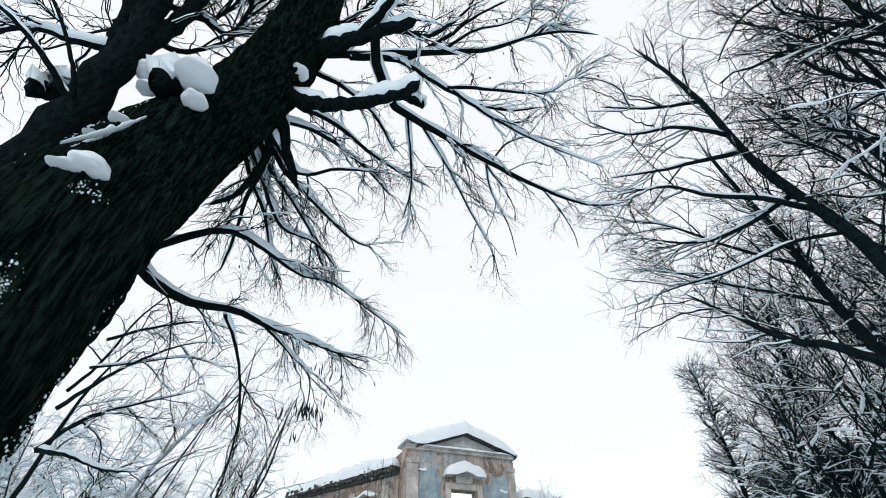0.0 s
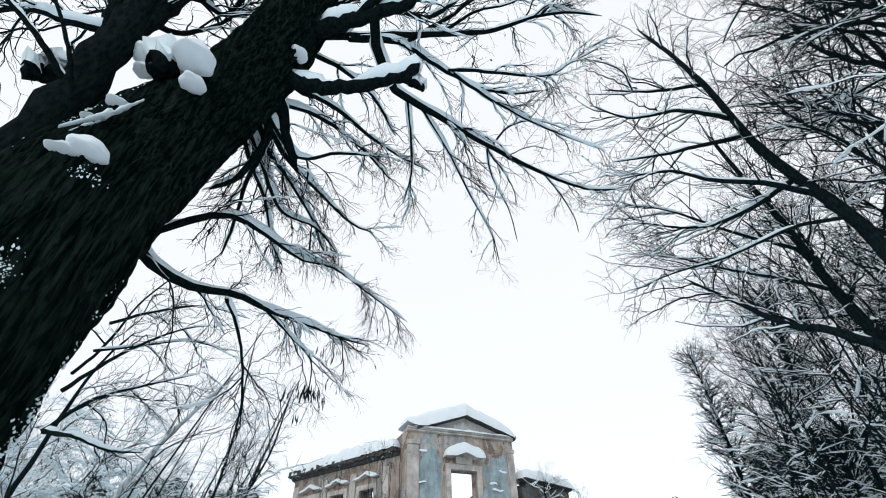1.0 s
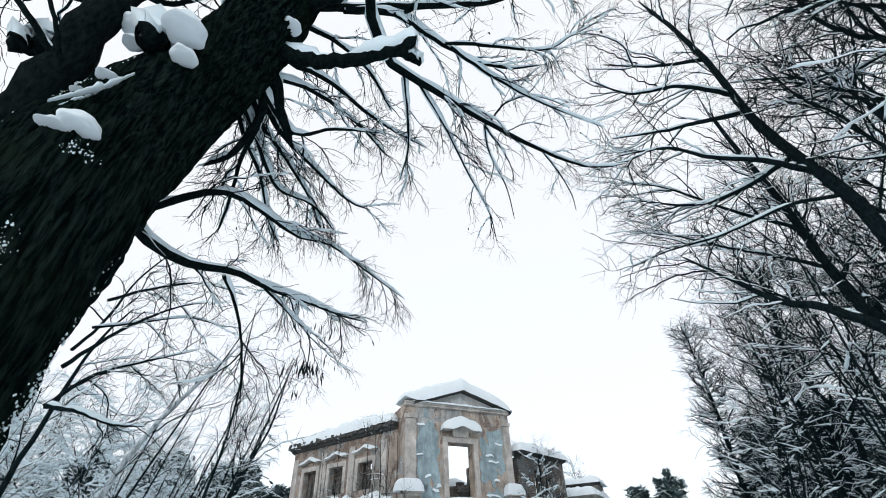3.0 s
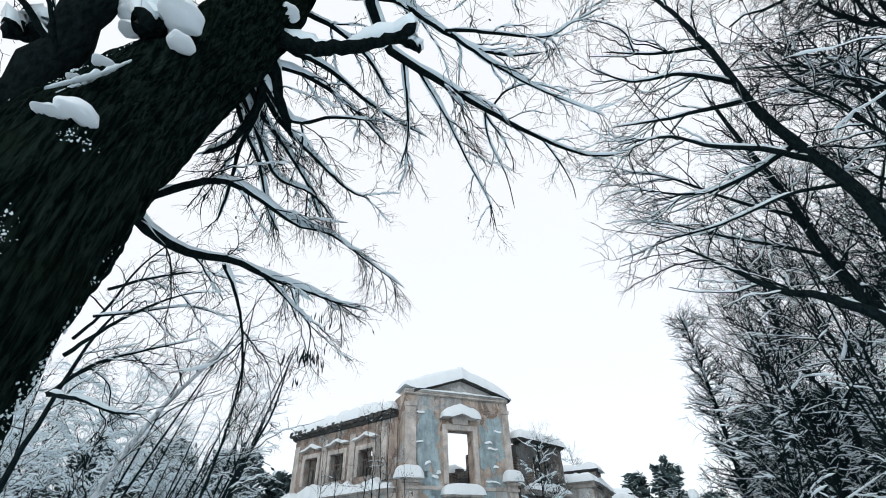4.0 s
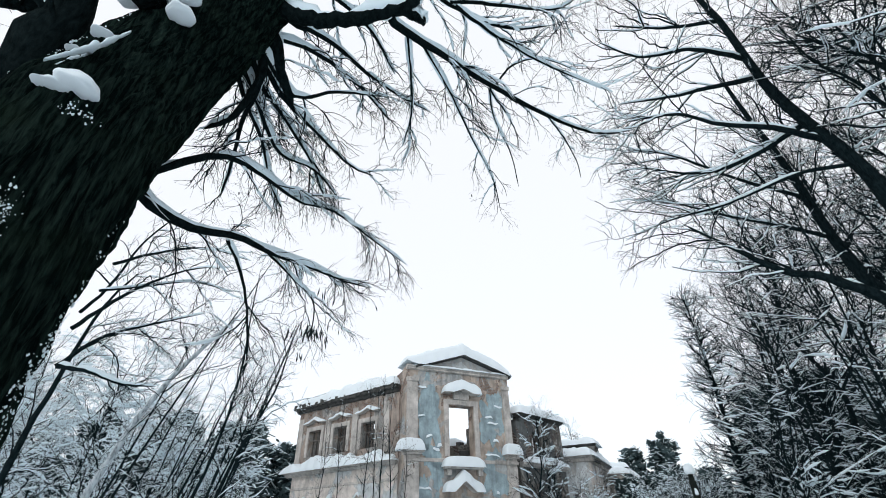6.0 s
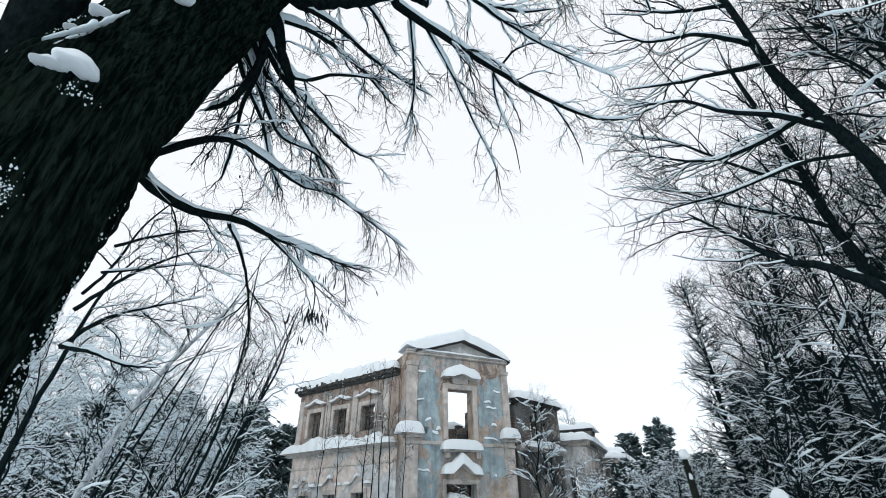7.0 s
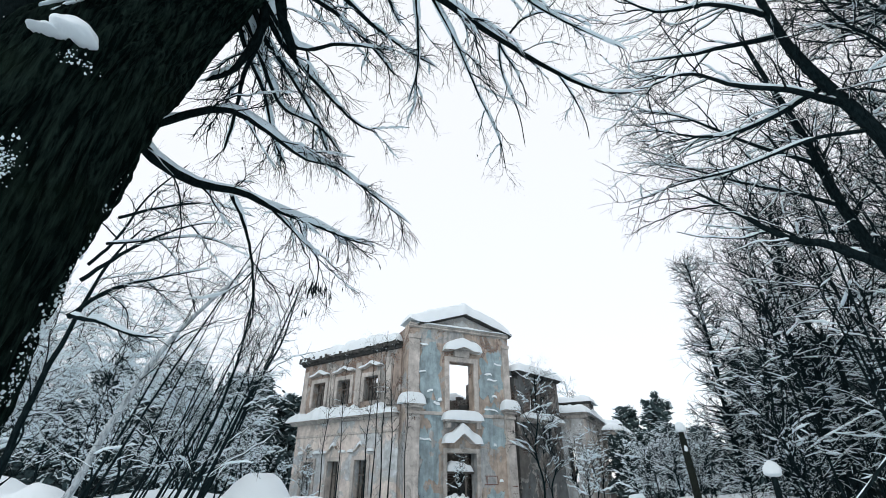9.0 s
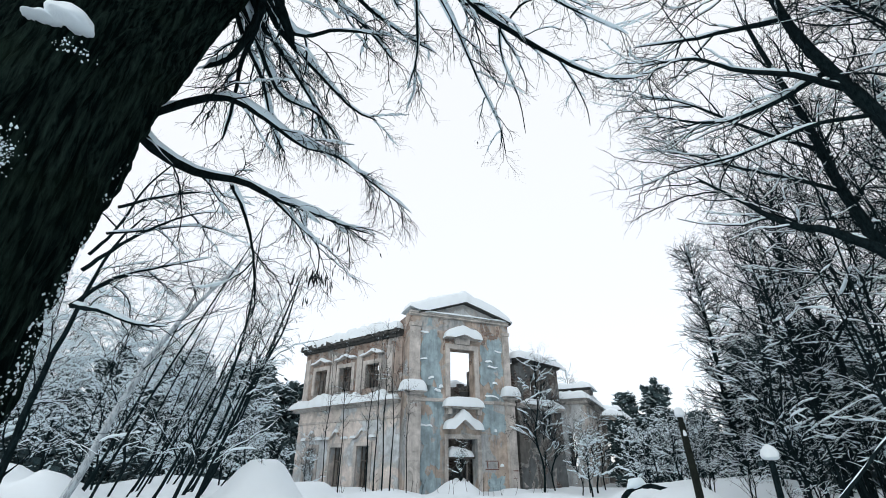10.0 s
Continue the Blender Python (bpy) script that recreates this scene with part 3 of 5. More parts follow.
def build_annex(name, label, left, corner, far, high, attic, skin, seed):
    """A low block seen at its corner: a short front, a long side with pilasters and tall windows, snow on its roof."""
    an = thing(name, (*corner, 0), label, "annex")
    front, wide = run(left, corner)
    side, deep = run(corner, far)
    side_in, deep_in = run(corner, far, 0.5)
    part("front_wall", wall_mesh(front, wide, -0.6, high, 0.45, [(wide * 0.35, wide * 0.35 + 0.55, 1.2, 3.2)]), skin, an)
    bays = [(1.1 + 1.9 * i, 1.75 + 1.9 * i, 1.3, 3.9) for i in range(int((deep - 1.2) / 1.9))]
    part("side_wall", wall_mesh(side_in, deep_in, -0.6, high - 0.003, 0.45, [(a_ - 0.5, b_ - 0.5, c_, d_) for a_, b_, c_, d_ in bays]), skin, an)
    # added dark wall, stands in for the unlit rooms behind the windows
    part("inner_wall", wall_mesh(side @ Matrix.Translation((0.6, 2.4, 0)), deep - 0.7, -0.6, high - 0.4, 0.3, []), PLASTER_DARK, an)
    for a_, b_, c_, d_ in bays:
        part("window_surround", surround(side, a_, b_, c_, d_, 0.16, 0.06), TRIM, an)
        sash(an, side, a_, b_, c_, d_, 0.25)
        snow_on("snow_ledge", an, side, a_ - 0.2, b_ + 0.2, -0.2, 0.02, c_ - 0.02, 0.14, 0.5, seed=a_ + seed, cell=0.08)
    for i in range(len(bays) + 1):
        for off in (0.1, 0.55):
            bm = bmesh.new()
            block(bm, side, 1.9 * i + off - 0.1, 1.9 * i + off + 0.18, -0.14, 0.02, -0.5, high - 0.5, 0.012)
            part("pilaster", bm, TRIM, an)
    prof = [(0.1, high - 0.45), (-0.1, high - 0.42), (-0.16, high - 0.25), (-0.34, high - 0.18), (-0.36, high), (0.3, high + 0.004)]
    part("cornice", moulding(front, -0.3, wide + 0.34, prof), TRIM, an)
    part("cornice", moulding(side, 0.02, deep, prof), TRIM, an)
    snow_on("snow_cap", an, front, -0.45, wide + 0.4, -0.5, 1.4, high + 0.01, 0.42, 0.4, seed=seed, cell=0.1, droop=0.12)
    snow_on("snow_cap", an, side, -0.2, deep, -0.52, 2.2, high + 0.02, 0.5, 0.6, sag=0.16, seed=seed + 2, droop=0.14)
    bm = bmesh.new()
    block(bm, front, -0.1, wide + 0.3, 0.9, 3.0, high - 0.3, high + attic, 0.03)
    part("attic", bm, PLASTER_DARK, an, "dark low attic storey")
    part("attic_cornice", moulding(front, -0.25, wide + 0.5, [(0.9, high + attic - 0.18), (0.7, high + attic - 0.1), (0.66, high + attic), (1.2, high + attic)]), SLATE, an)
    snow_on("snow_cap", an, front, -0.35, wide + 0.6, 0.55, 3.2, high + attic + 0.01, 0.42, 0.4, seed=seed + 4)


build_annex("manor_annex", "pale grey pilastered annex with a snow covered flat roof", (7.75, 33.1), (9.5, 32.2), (12.9, 39.2), 5.45, 0.75, PLASTER_GREY, 3.0)
build_annex("garden_pavilion", "dark stained pilastered pavilion under heaped snow", (12.95, 40.4), (14.5, 40.0), (18.4, 47.4), 5.1, 0.45, PLASTER_DARK, 8.0)




# ---- trees ----
def limb(r0, r1, *pts):
    return np.array(pts, float), r0, r1


def resample(pts, n):
    """n points on a smooth curve through pts."""
    pts = np.asarray(pts, float)
    ext = np.vstack([2 * pts[0] - pts[1], pts, 2 * pts[-1] - pts[-2]])
    seg = np.linalg.norm(np.diff(pts, axis=0), axis=1)
    at = np.concatenate([[0], np.cumsum(seg)])
    s = np.linspace(0, at[-1], n)
    k = np.clip(np.searchsorted(at, s, side="right") - 1, 0, len(seg) - 1)
    u = ((s - at[k]) / seg[k])[:, None]
    a, b, c, d = ext[k], ext[k + 1], ext[k + 2], ext[k + 3]
    return 0.5 * (2 * b + (c - a) * u + (2 * a - 5 * b + 4 * c - d) * u ** 2 + (3 * b - a - 3 * c + d) * u ** 3)


def frames(P):
    T = np.gradient(P, axis=1)
    T /= np.linalg.norm(T, axis=2, keepdims=True) + 1e-9
    ref = np.where(np.abs(T[..., 2:3]) < 0.93, np.array([0, 0, 1.0]), np.array([1.0, 0, 0]))
    A = np.cross(T, ref)
    A /= np.linalg.norm(A, axis=2, keepdims=True) + 1e-9
    return T, A, np.cross(A, T)


def carried_frames(P):
    """Frames carried along each curve without a twist."""
    T, A, B = frames(P)
    for i in range(1, P.shape[1]):
        a = A[:, i - 1] - T[:, i] * (A[:, i - 1] * T[:, i]).sum(1, keepdims=True)
        A[:, i] = a / (np.linalg.norm(a, axis=1, keepdims=True) + 1e-9)
    return T, A, np.cross(A, T)


def tubes(P, RA, RB, k, level=False):
    """Tubes along M curves of N points; RA and RB are the half-widths across and upwards."""
    M, N = P.shape[:2]
    T, A, B = frames(P) if level else carried_frames(P)
    th = np.arange(k) * 2 * np.pi / k
    V = P[:, :, None] + RA[:, :, None, None] * A[:, :, None] * np.cos(th)[:, None] + RB[:, :, None, None] * B[:, :, None] * np.sin(th)[:, None]
    idx = np.arange(M * N * k).reshape(M, N, k)
    a, b = idx[:, :-1], idx[:, 1:]
    Q = np.stack([a, np.roll(a, -1, 2), np.roll(b, -1, 2), b], -1).reshape(-1, 4)
    return V.reshape(-1, 3), Q


class Mass:
    """Many tubes gathered into one mesh."""

    def __init__(self):
        self.v, self.q, self.n = [], [], 0

    def add(self, V, Q):
        self.v.append(V)
        self.q.append(Q + self.n)
        self.n += len(V)

    def mesh(self, name):
        return mesh_of(name, np.vstack(self.v), np.vstack(self.q))


def snow_strip(P, R, rng, extra, fill=0.8, k=4, heap=1.0, broken=True):
    """Snow lying along the upper side of branches; steep stretches hold none."""
    T, A, B = frames(P)
    flat = np.clip((np.sqrt(1 - T[..., 2] ** 2 + 1e-9) - 0.66) / 0.26, 0, 1)
    M, N = R.shape
    gap = rng.random((M, 1)) < fill
    lumps = rng.random((M, N))
    if N > 14:
        lumps = sum(np.roll(lumps, j, 1) for j in range(5)) / 5
        lumps = np.clip(0.5 + (lumps - 0.5) * 2.2, -0.2, 1.1)
        if broken:
            lumps = np.where(lumps < 0.22, -0.55, lumps)
    lumps = np.maximum(0.6 + 0.8 * lumps, 0.1)
    taper = np.ones(N)
    taper[0] = taper[-1] = 0.25
    w = (R * 1.08 + extra) * flat * gap * lumps * taper
    h = w * heap
    C = P.copy()
    C[..., 2] += R * 0.55 + h * 0.45
    keep = w.max(1) > 0.0015
    return tubes(C[keep], w[keep], h[keep], k, True)


def grow(P, R, rng, count, length, angle, lift, droop, n, r_child, start=0.15, wild=0.16, side=None):
    """count child branches on M parent curves."""
    M, N = P.shape[:2]
    plen = np.linalg.norm(np.diff(P, axis=1), axis=2).sum(1)
    who = rng.choice(M, count, p=plen / plen.sum())
    t = start + (1 - start) * rng.random(count) ** 0.8
    f = t * (N - 1)
    i = np.minimum(f.astype(int), N - 2)
    u = (f - i)[:, None]
    p0 = P[who, i] * (1 - u) + P[who, i + 1] * u
    rad = R[who, i] * (1 - u[:, 0]) + R[who, i + 1] * u[:, 0]
    T = P[who, i + 1] - P[who, i]
    T /= np.linalg.norm(T, axis=1, keepdims=True) + 1e-9
    X = np.cross(T, rng.normal(size=(count, 3)))
    X /= np.linalg.norm(X, axis=1, keepdims=True) + 1e-9
    ang = np.radians(rng.uniform(*angle, count))[:, None]
    D = np.cos(ang) * T + np.sin(ang) * X
    D[:, 2] += lift
    if side is not None:
        D += np.asarray(side)
    D /= np.linalg.norm(D, axis=1, keepdims=True)
    L = rng.uniform(*length, count) * (1.15 - 0.55 * t)
    step = (L / (n - 1))[:, None]
    out = [p0]
    bend = rng.normal(size=(count, 3)) * wild * 0.35
    kink = np.cross(D, rng.normal(size=(count, 3))) * wild * 1.1
    for j in range(n - 1):
        D = D + bend * 0.5 + rng.normal(size=(count, 3)) * wild * 0.8 + kink * (-1) ** j
        D[:, 2] -= droop
        D /= np.linalg.norm(D, axis=1, keepdims=True)
        out.append(out[-1] + D * step)
    C = np.stack(out, 1)
    r0 = np.minimum(rad * 0.75, r_child * (0.7 + 0.6 * rng.random(count)) * (0.6 + 0.4 * L / length[1]))
    return C, r0[:, None] * np.linspace(1, 0.45, n)[None]


def curve_set(limbs, n):
    P = np.stack([resample(p, n) for p, _, _ in limbs])
    R = np.stack([np.linspace(a, b, n) for _, a, b in limbs])
    return P, R


def dress(tree, P, R, rng, levels, bark, snow_extra=0.006, fill=0.75, heap=1.0, snow_levels=3, side=None, wild=0.16, leaves=0):
    """Twigs in several orders on the limbs P, with the snow that lies on them."""
    wood, snow = Mass(), Mass()
    for order, (count, length, angle, lift, droop, n, rc) in enumerate(levels):
        P, R = grow(P, R, rng, count, length, angle, lift, droop, n, rc, side=side if order == 0 else None, wild=wild)
        wood.add(*tubes(P, R, R, 4 if order == 0 else 3))
        if order < snow_levels:
            snow.add(*snow_strip(P, R, rng, snow_extra / (1 + 1.3 * order), fill, 4 if order == 0 else 3, heap))
    if leaves:
        dead = Mass()
        tip = P[rng.integers(0, len(P), leaves), -1]
        fall = np.stack([rng.normal(size=leaves) * 0.012, rng.normal(size=leaves) * 0.012, -rng.uniform(0.03, 0.08, leaves)], 1)
        S = np.stack([tip, tip + fall * 0.5, tip + fall], 1)
        w = rng.uniform(0.008, 0.02, leaves)[:, None] * np.array([0.3, 1.0, 0.2])
        dead.add(*tubes(S, w, w * 0.45, 5))
        part("dead_foliage", dead.mesh("dead_foliage"), TWIG, tree, "shrivelled brown leaves and seeds", "stuff")
    part("crown", wood.mesh("crown"), bark, tree, "bare fine twigs", "stuff")
    part("crown_snow", snow.mesh("crown_snow"), SNOW_T, tree, "thin snow lying along the twigs", "stuff")


def add_limbs(tree, limbs, rng, bark, n=18, extra=0.02, k=8, heap=0.9, fill=1.0, broken=True):
    P, R = curve_set(limbs, n)
    P[:, 1:-1] += rng.normal(size=P[:, 1:-1].shape) * R[:, 1:-1, None] * 0.14
    R[:, -1] *= 0.25
    for i in range(len(limbs)):
        V, Q = tubes(P[i:i + 1], R[i:i + 1], R[i:i + 1], k)
        br = part("branch", mesh_of("branch", V, Q), bark, tree)
        V, Q = snow_strip(P[i:i + 1], R[i:i + 1], rng, extra, fill, 6, heap, broken)
        if len(V):
            part("branch_snow", mesh_of("branch_snow", V, Q), SNOW_T, br, "snow along the branch")
    return P, R


def furrowed_trunk(axis, radii, rings, sides, depth, seed=0.0):
    """A trunk whose bark is cut by long, branching furrows."""
    C = resample(axis, rings)
    Rr = np.interp(np.linspace(0, 1, rings), np.linspace(0, 1, len(radii)), radii)
    T, A, B = carried_frames(C[None])
    verts = []
    run = 0.0
    for i in range(rings):
        if i:
            run += float(np.linalg.norm(C[i] - C[i - 1]))
        for j in range(sides):
            th = 2 * math.pi * j / sides
            ca, sa = math.cos(th), math.sin(th)
            swirl = th + 0.25 * noise.noise((ca * 1.2, sa * 1.2, run * 0.9 + seed)) + run * 0.12
            q = Vector((math.cos(swirl) * 9.5, math.sin(swirl) * 9.5, run * 2.4 + seed))
            ridge = abs(noise.noise(q)) * 1.6 + 0.7 * abs(noise.noise(q * 2.3))
            bulge = 0.06 * noise.noise((ca * 1.4, sa * 1.4, run * 1.1 + seed))
            r = Rr[i] * (1 + bulge) + depth * (ridge - 0.6)
            verts.append(C[i] + r * (A[0, i] * ca + B[0, i] * sa))
    idx = np.arange(rings * sides).reshape(rings, sides)
    a, b = idx[:-1], idx[1:]
    Q = np.stack([a, np.roll(a, -1, 1), np.roll(b, -1, 1), b], -1).reshape(-1, 4)
    return mesh_of("trunk", verts, Q)


def lump(at, r, flat=0.6, seed=0.0, n=22):
    """A rounded heap of snow on a stub or a bark ledge."""
    V, Q = [], []
    for i in range(n + 1):
        ph = math.pi * i / n
        for j in range(2 * n):
            th = math.pi * j / n
            d = Vector((math.sin(ph) * math.cos(th), math.sin(ph) * math.sin(th), math.cos(ph)))
            k = r * (1 + 0.22 * noise.noise(d * 1.5 + Vector((seed, seed, 0))) + 0.02 * noise.noise(d * 5 + Vector((0, seed, 0))))
            z = d.z * k * flat
            V.append((at[0] + d.x * k, at[1] + d.y * k, at[2] + (z if z > 0 else z * 0.3)))
    w = 2 * n
    for i in range(n):
        for j in range(w):
            Q.append((i * w + j, (i + 1) * w + j, (i + 1) * w + (j + 1) % w, i * w + (j + 1) % w))
    return mesh_of("snow_lump", V, Q)


LIME_FAN = [
    limb(0.09, 0.05, (-1.25, 2.15, 5.83), (-0.88, 2.05, 5.79), (-0.58, 1.96, 5.77), (-0.32, 1.90, 5.76), (-0.14, 1.85, 5.79)),
    limb(0.05, 0.025, (-0.70, 1.98, 5.80), (-0.48, 1.80, 5.85), (-0.24, 1.51, 5.91), (-0.10, 1.18, 6.01)),
    limb(0.05, 0.014, (-0.56, 1.98, 5.76), (-0.56, 2.18, 5.67), (-0.52, 2.48, 5.64), (-0.41, 2.74, 5.67), (-0.18, 3.03, 5.86), (0.79, 3.92, 6.15), (1.95, 4.62, 6.18), (2.52, 4.80, 6.19), (3.01, 4.85, 6.32)),
    limb(0.045, 0.012, (-1.09, 2.20, 5.85), (-0.71, 2.32, 6.08), (0.25, 2.55, 6.58), (0.77, 2.68, 6.91), (1.25, 2.65, 7.18), (1.81, 2.66, 7.37), (2.33, 2.77, 7.49)),
    limb(0.04, 0.01, (-0.86, 2.24, 5.87), (-0.41, 2.43, 6.18), (-0.14, 2.66, 6.30), (0.47, 3.14, 6.47), (1.03, 3.38, 6.61), (1.53, 3.46, 6.80)),
    limb(0.025, 0.008, (0.17, 2.91, 6.39), (0.55, 3.05, 6.63), (1.53, 3.30, 6.90), (1.90, 3.21, 7.07), (2.28, 3.11, 7.23)),
    limb(0.025, 0.007, (0.24, 2.94, 6.38), (0.70, 3.32, 6.46), (1.30, 3.75, 6.55), (1.84, 4.03, 6.57), (2.55, 4.28, 6.48)),
    limb(0.03, 0.01, (-0.29, 2.48, 6.27), (0.26, 2.44, 6.84), (0.56, 2.38, 7.17), (1.02, 2.29, 7.47)),
    limb(0.015, 0.006, (0.79, 3.89, 6.17), (1.05, 3.79, 6.45), (1.49, 3.86, 6.67), (2.02, 4.04, 6.63)),
    limb(0.04, 0.012, (-1.20, 2.06, 6.00), (-0.99, 1.95, 6.30), (-0.88, 1.69, 6.84)),
    limb(0.03, 0.008, (-0.36, 1.94, 5.85), (-0.17, 2.09, 6.02), (0.04, 2.21, 6.30), (0.45, 2.11, 6.75), (0.60, 1.91, 7.12)),
    limb(0.02, 0.007, (0.11, 2.50, 6.49), (0.54, 2.45, 6.93), (1.02, 2.50, 7.28), (1.49, 2.37, 7.57)),
]
LIME_LOW = [
    limb(0.085, 0.035, (-1.56, 2.66, 5.21), (-1.52, 2.84, 5.03), (-1.44, 3.07, 4.83)),
    limb(0.028, 0.008, (-1.51, 2.94, 4.97), (-1.35, 3.09, 4.98), (-1.08, 3.22, 5.22), (-0.54, 3.50, 5.48)),
    limb(0.05, 0.022, (-1.65, 2.70, 5.02), (-1.74, 2.83, 4.75), (-1.88, 2.89, 4.49), (-2.12, 2.90, 4.33)),
    limb(0.03, 0.01, (-1.71, 2.82, 4.91), (-1.92, 3.10, 4.72), (-2.11, 3.45, 4.42), (-2.28, 3.71, 4.18)),
    limb(0.017, 0.007, (-0.30, 2.92, 5.80), (-0.28, 3.33, 5.64), (-0.30, 3.74, 5.44), (-0.43, 4.08, 5.25)),
    limb(0.036, 0.009, (-2.43, 2.77, 3.74), (-2.17, 2.92, 3.96), (-2.01, 3.20, 4.27), (-1.83, 3.62, 4.40), (-1.62, 4.19, 4.50), (-1.32, 4.57, 4.65), (-0.95, 5.07, 4.59), (-0.45, 5.60, 4.43)),
    limb(0.045, 0.010, (-2.42, 2.78, 3.55), (-2.28, 3.10, 3.48), (-2.14, 3.43, 3.55), (-1.97, 3.71, 3.68), (-1.78, 4.14, 3.75), (-1.53, 4.55, 3.83), (-1.24, 5.06, 3.92), (-0.95, 5.43, 3.99)),
    limb(0.018, 0.007, (-2.02, 3.61, 3.58), (-1.97, 3.87, 3.42), (-1.94, 4.16, 3.12), (-1.95, 4.46, 2.66)),
    limb(0.015, 0.005, (-1.83, 4.12, 3.75), (-1.64, 4.51, 3.63), (-1.49, 4.86, 3.50), (-1.54, 5.11, 3.14)),
    limb(0.03, 0.01, (-1.60, 3.06, 5.03), (-1.39, 3.60, 5.07), (-1.08, 4.16, 5.04), (-0.83, 4.44, 5.10)),
    limb(0.03, 0.01, (-1.80, 3.16, 4.87), (-1.73, 3.64, 4.75), (-1.46, 4.06, 4.87), (-1.25, 4.49, 4.77)),
    limb(0.03, 0.01, (-1.66, 2.66, 5.43), (-1.33, 2.96, 5.59), (-0.90, 3.51, 5.68), (-0.60, 4.04, 5.68)),
    limb(0.03, 0.01, (-1.48, 2.57, 5.55), (-1.16, 2.96, 5.76), (-0.82, 3.53, 5.93), (-0.53, 3.91, 6.06), (-0.08, 4.31, 6.15)),
    limb(0.03, 0.01, (-1.83, 2.96, 5.15), (-1.68, 3.56, 5.13), (-1.51, 4.08, 4.98), (-1.44, 4.53, 4.81)),
    limb(0.03, 0.01, (-1.38, 2.38, 5.91), (-1.10, 2.71, 6.16), (-0.77, 3.18, 6.30), (-0.53, 3.79, 6.28)),
    limb(0.025, 0.01, (-1.94, 2.98, 4.94), (-1.89, 3.50, 4.80), (-1.92, 3.96, 4.62), (-1.84, 4.27, 4.44)),
    limb(0.016, 0.006, (-0.15, 3.12, 5.92), (0.15, 3.69, 5.88), (0.46, 4.27, 5.62), (0.77, 4.78, 5.34), (0.89, 5.12, 5.05)),
    limb(0.012, 0.006, (0.71, 3.93, 6.15), (0.80, 4.28, 5.97), (1.05, 4.68, 5.68), (1.16, 4.97, 5.33)),
    limb(0.012, 0.006, (1.59, 4.44, 6.19), (1.85, 4.69, 6.01), (2.04, 4.89, 5.73), (2.11, 5.04, 5.53)),
]
LIME_BACK = [
    limb(0.11, 0.06, (-2.88, 1.93, 5.16), (-2.86, 1.81, 5.48), (-2.80, 1.64, 5.84), (-2.89, 1.44, 6.44)),
    limb(0.04, 0.012, (-2.84, 1.90, 5.33), (-3.17, 1.76, 5.28), (-3.49, 1.68, 5.33), (-4.04, 1.69, 5.26)),
    limb(0.03, 0.01, (-2.58, 1.84, 6.36), (-2.37, 2.26, 6.53), (-2.20, 2.19, 6.97), (-2.01, 1.86, 7.48)),
    limb(0.035, 0.01, (-2.83, 1.92, 5.71), (-2.65, 2.24, 6.05), (-2.38, 2.33, 6.50), (-2.12, 2.26, 6.98)),
    limb(0.03, 0.01, (-2.65, 1.80, 6.11), (-2.46, 2.07, 6.45), (-2.23, 2.05, 7.02), (-2.00, 1.89, 7.37)),
    limb(0.03, 0.01, (-1.26, 2.00, 6.45), (-1.01, 2.21, 6.64), (-0.76, 2.13, 6.92), (-0.49, 1.98, 7.22)),
]
LIME_STUBS = [
    limb(0.075, 0.05, (-1.46, 2.34, 5.32), (-1.14, 2.36, 5.17), (-0.74, 2.34, 5.10), (-0.41, 2.26, 5.08), (-0.23, 2.20, 5.07), (-0.12, 2.11, 5.07)),
    limb(0.05, 0.03, (-0.29, 2.22, 5.05), (-0.18, 2.26, 5.02), (-0.08, 2.30, 4.97)),
    limb(0.21, 0.075, (-2.98, 2.10, 2.60), (-2.86, 2.00, 3.50), (-2.76, 1.94, 4.15), (-2.70, 1.86, 4.75), (-2.62, 1.80, 5.28), (-2.60, 1.60, 6.10), (-2.58, 1.40, 7.0)),
    limb(0.10, 0.055, (-2.70, 1.84, 5.00), (-2.60, 1.85, 5.40), (-2.50, 1.84, 5.72), (-2.32, 1.76, 6.32), (-2.18, 1.66, 6.9)),
    limb(0.08, 0.07, (-3.00, 1.96, 4.71), (-3.04, 1.86, 4.58), (-3.13, 1.77, 4.48)),
    limb(0.13, 0.1, (-2.09, 2.18, 4.82), (-2.16, 1.95, 4.71), (-2.22, 1.81, 4.62)),
]
LIME_SHOOTS = [
    limb(0.022, 0.01, (-2.73, 1.98, 4.13), (-2.66, 1.73, 4.34), (-2.68, 1.47, 4.59), (-2.79, 1.22, 4.86)),
    limb(0.028, 0.012, (-2.75, 1.87, 4.33), (-2.86, 1.64, 4.50), (-3.05, 1.43, 4.71), (-3.28, 1.21, 4.87)),
]


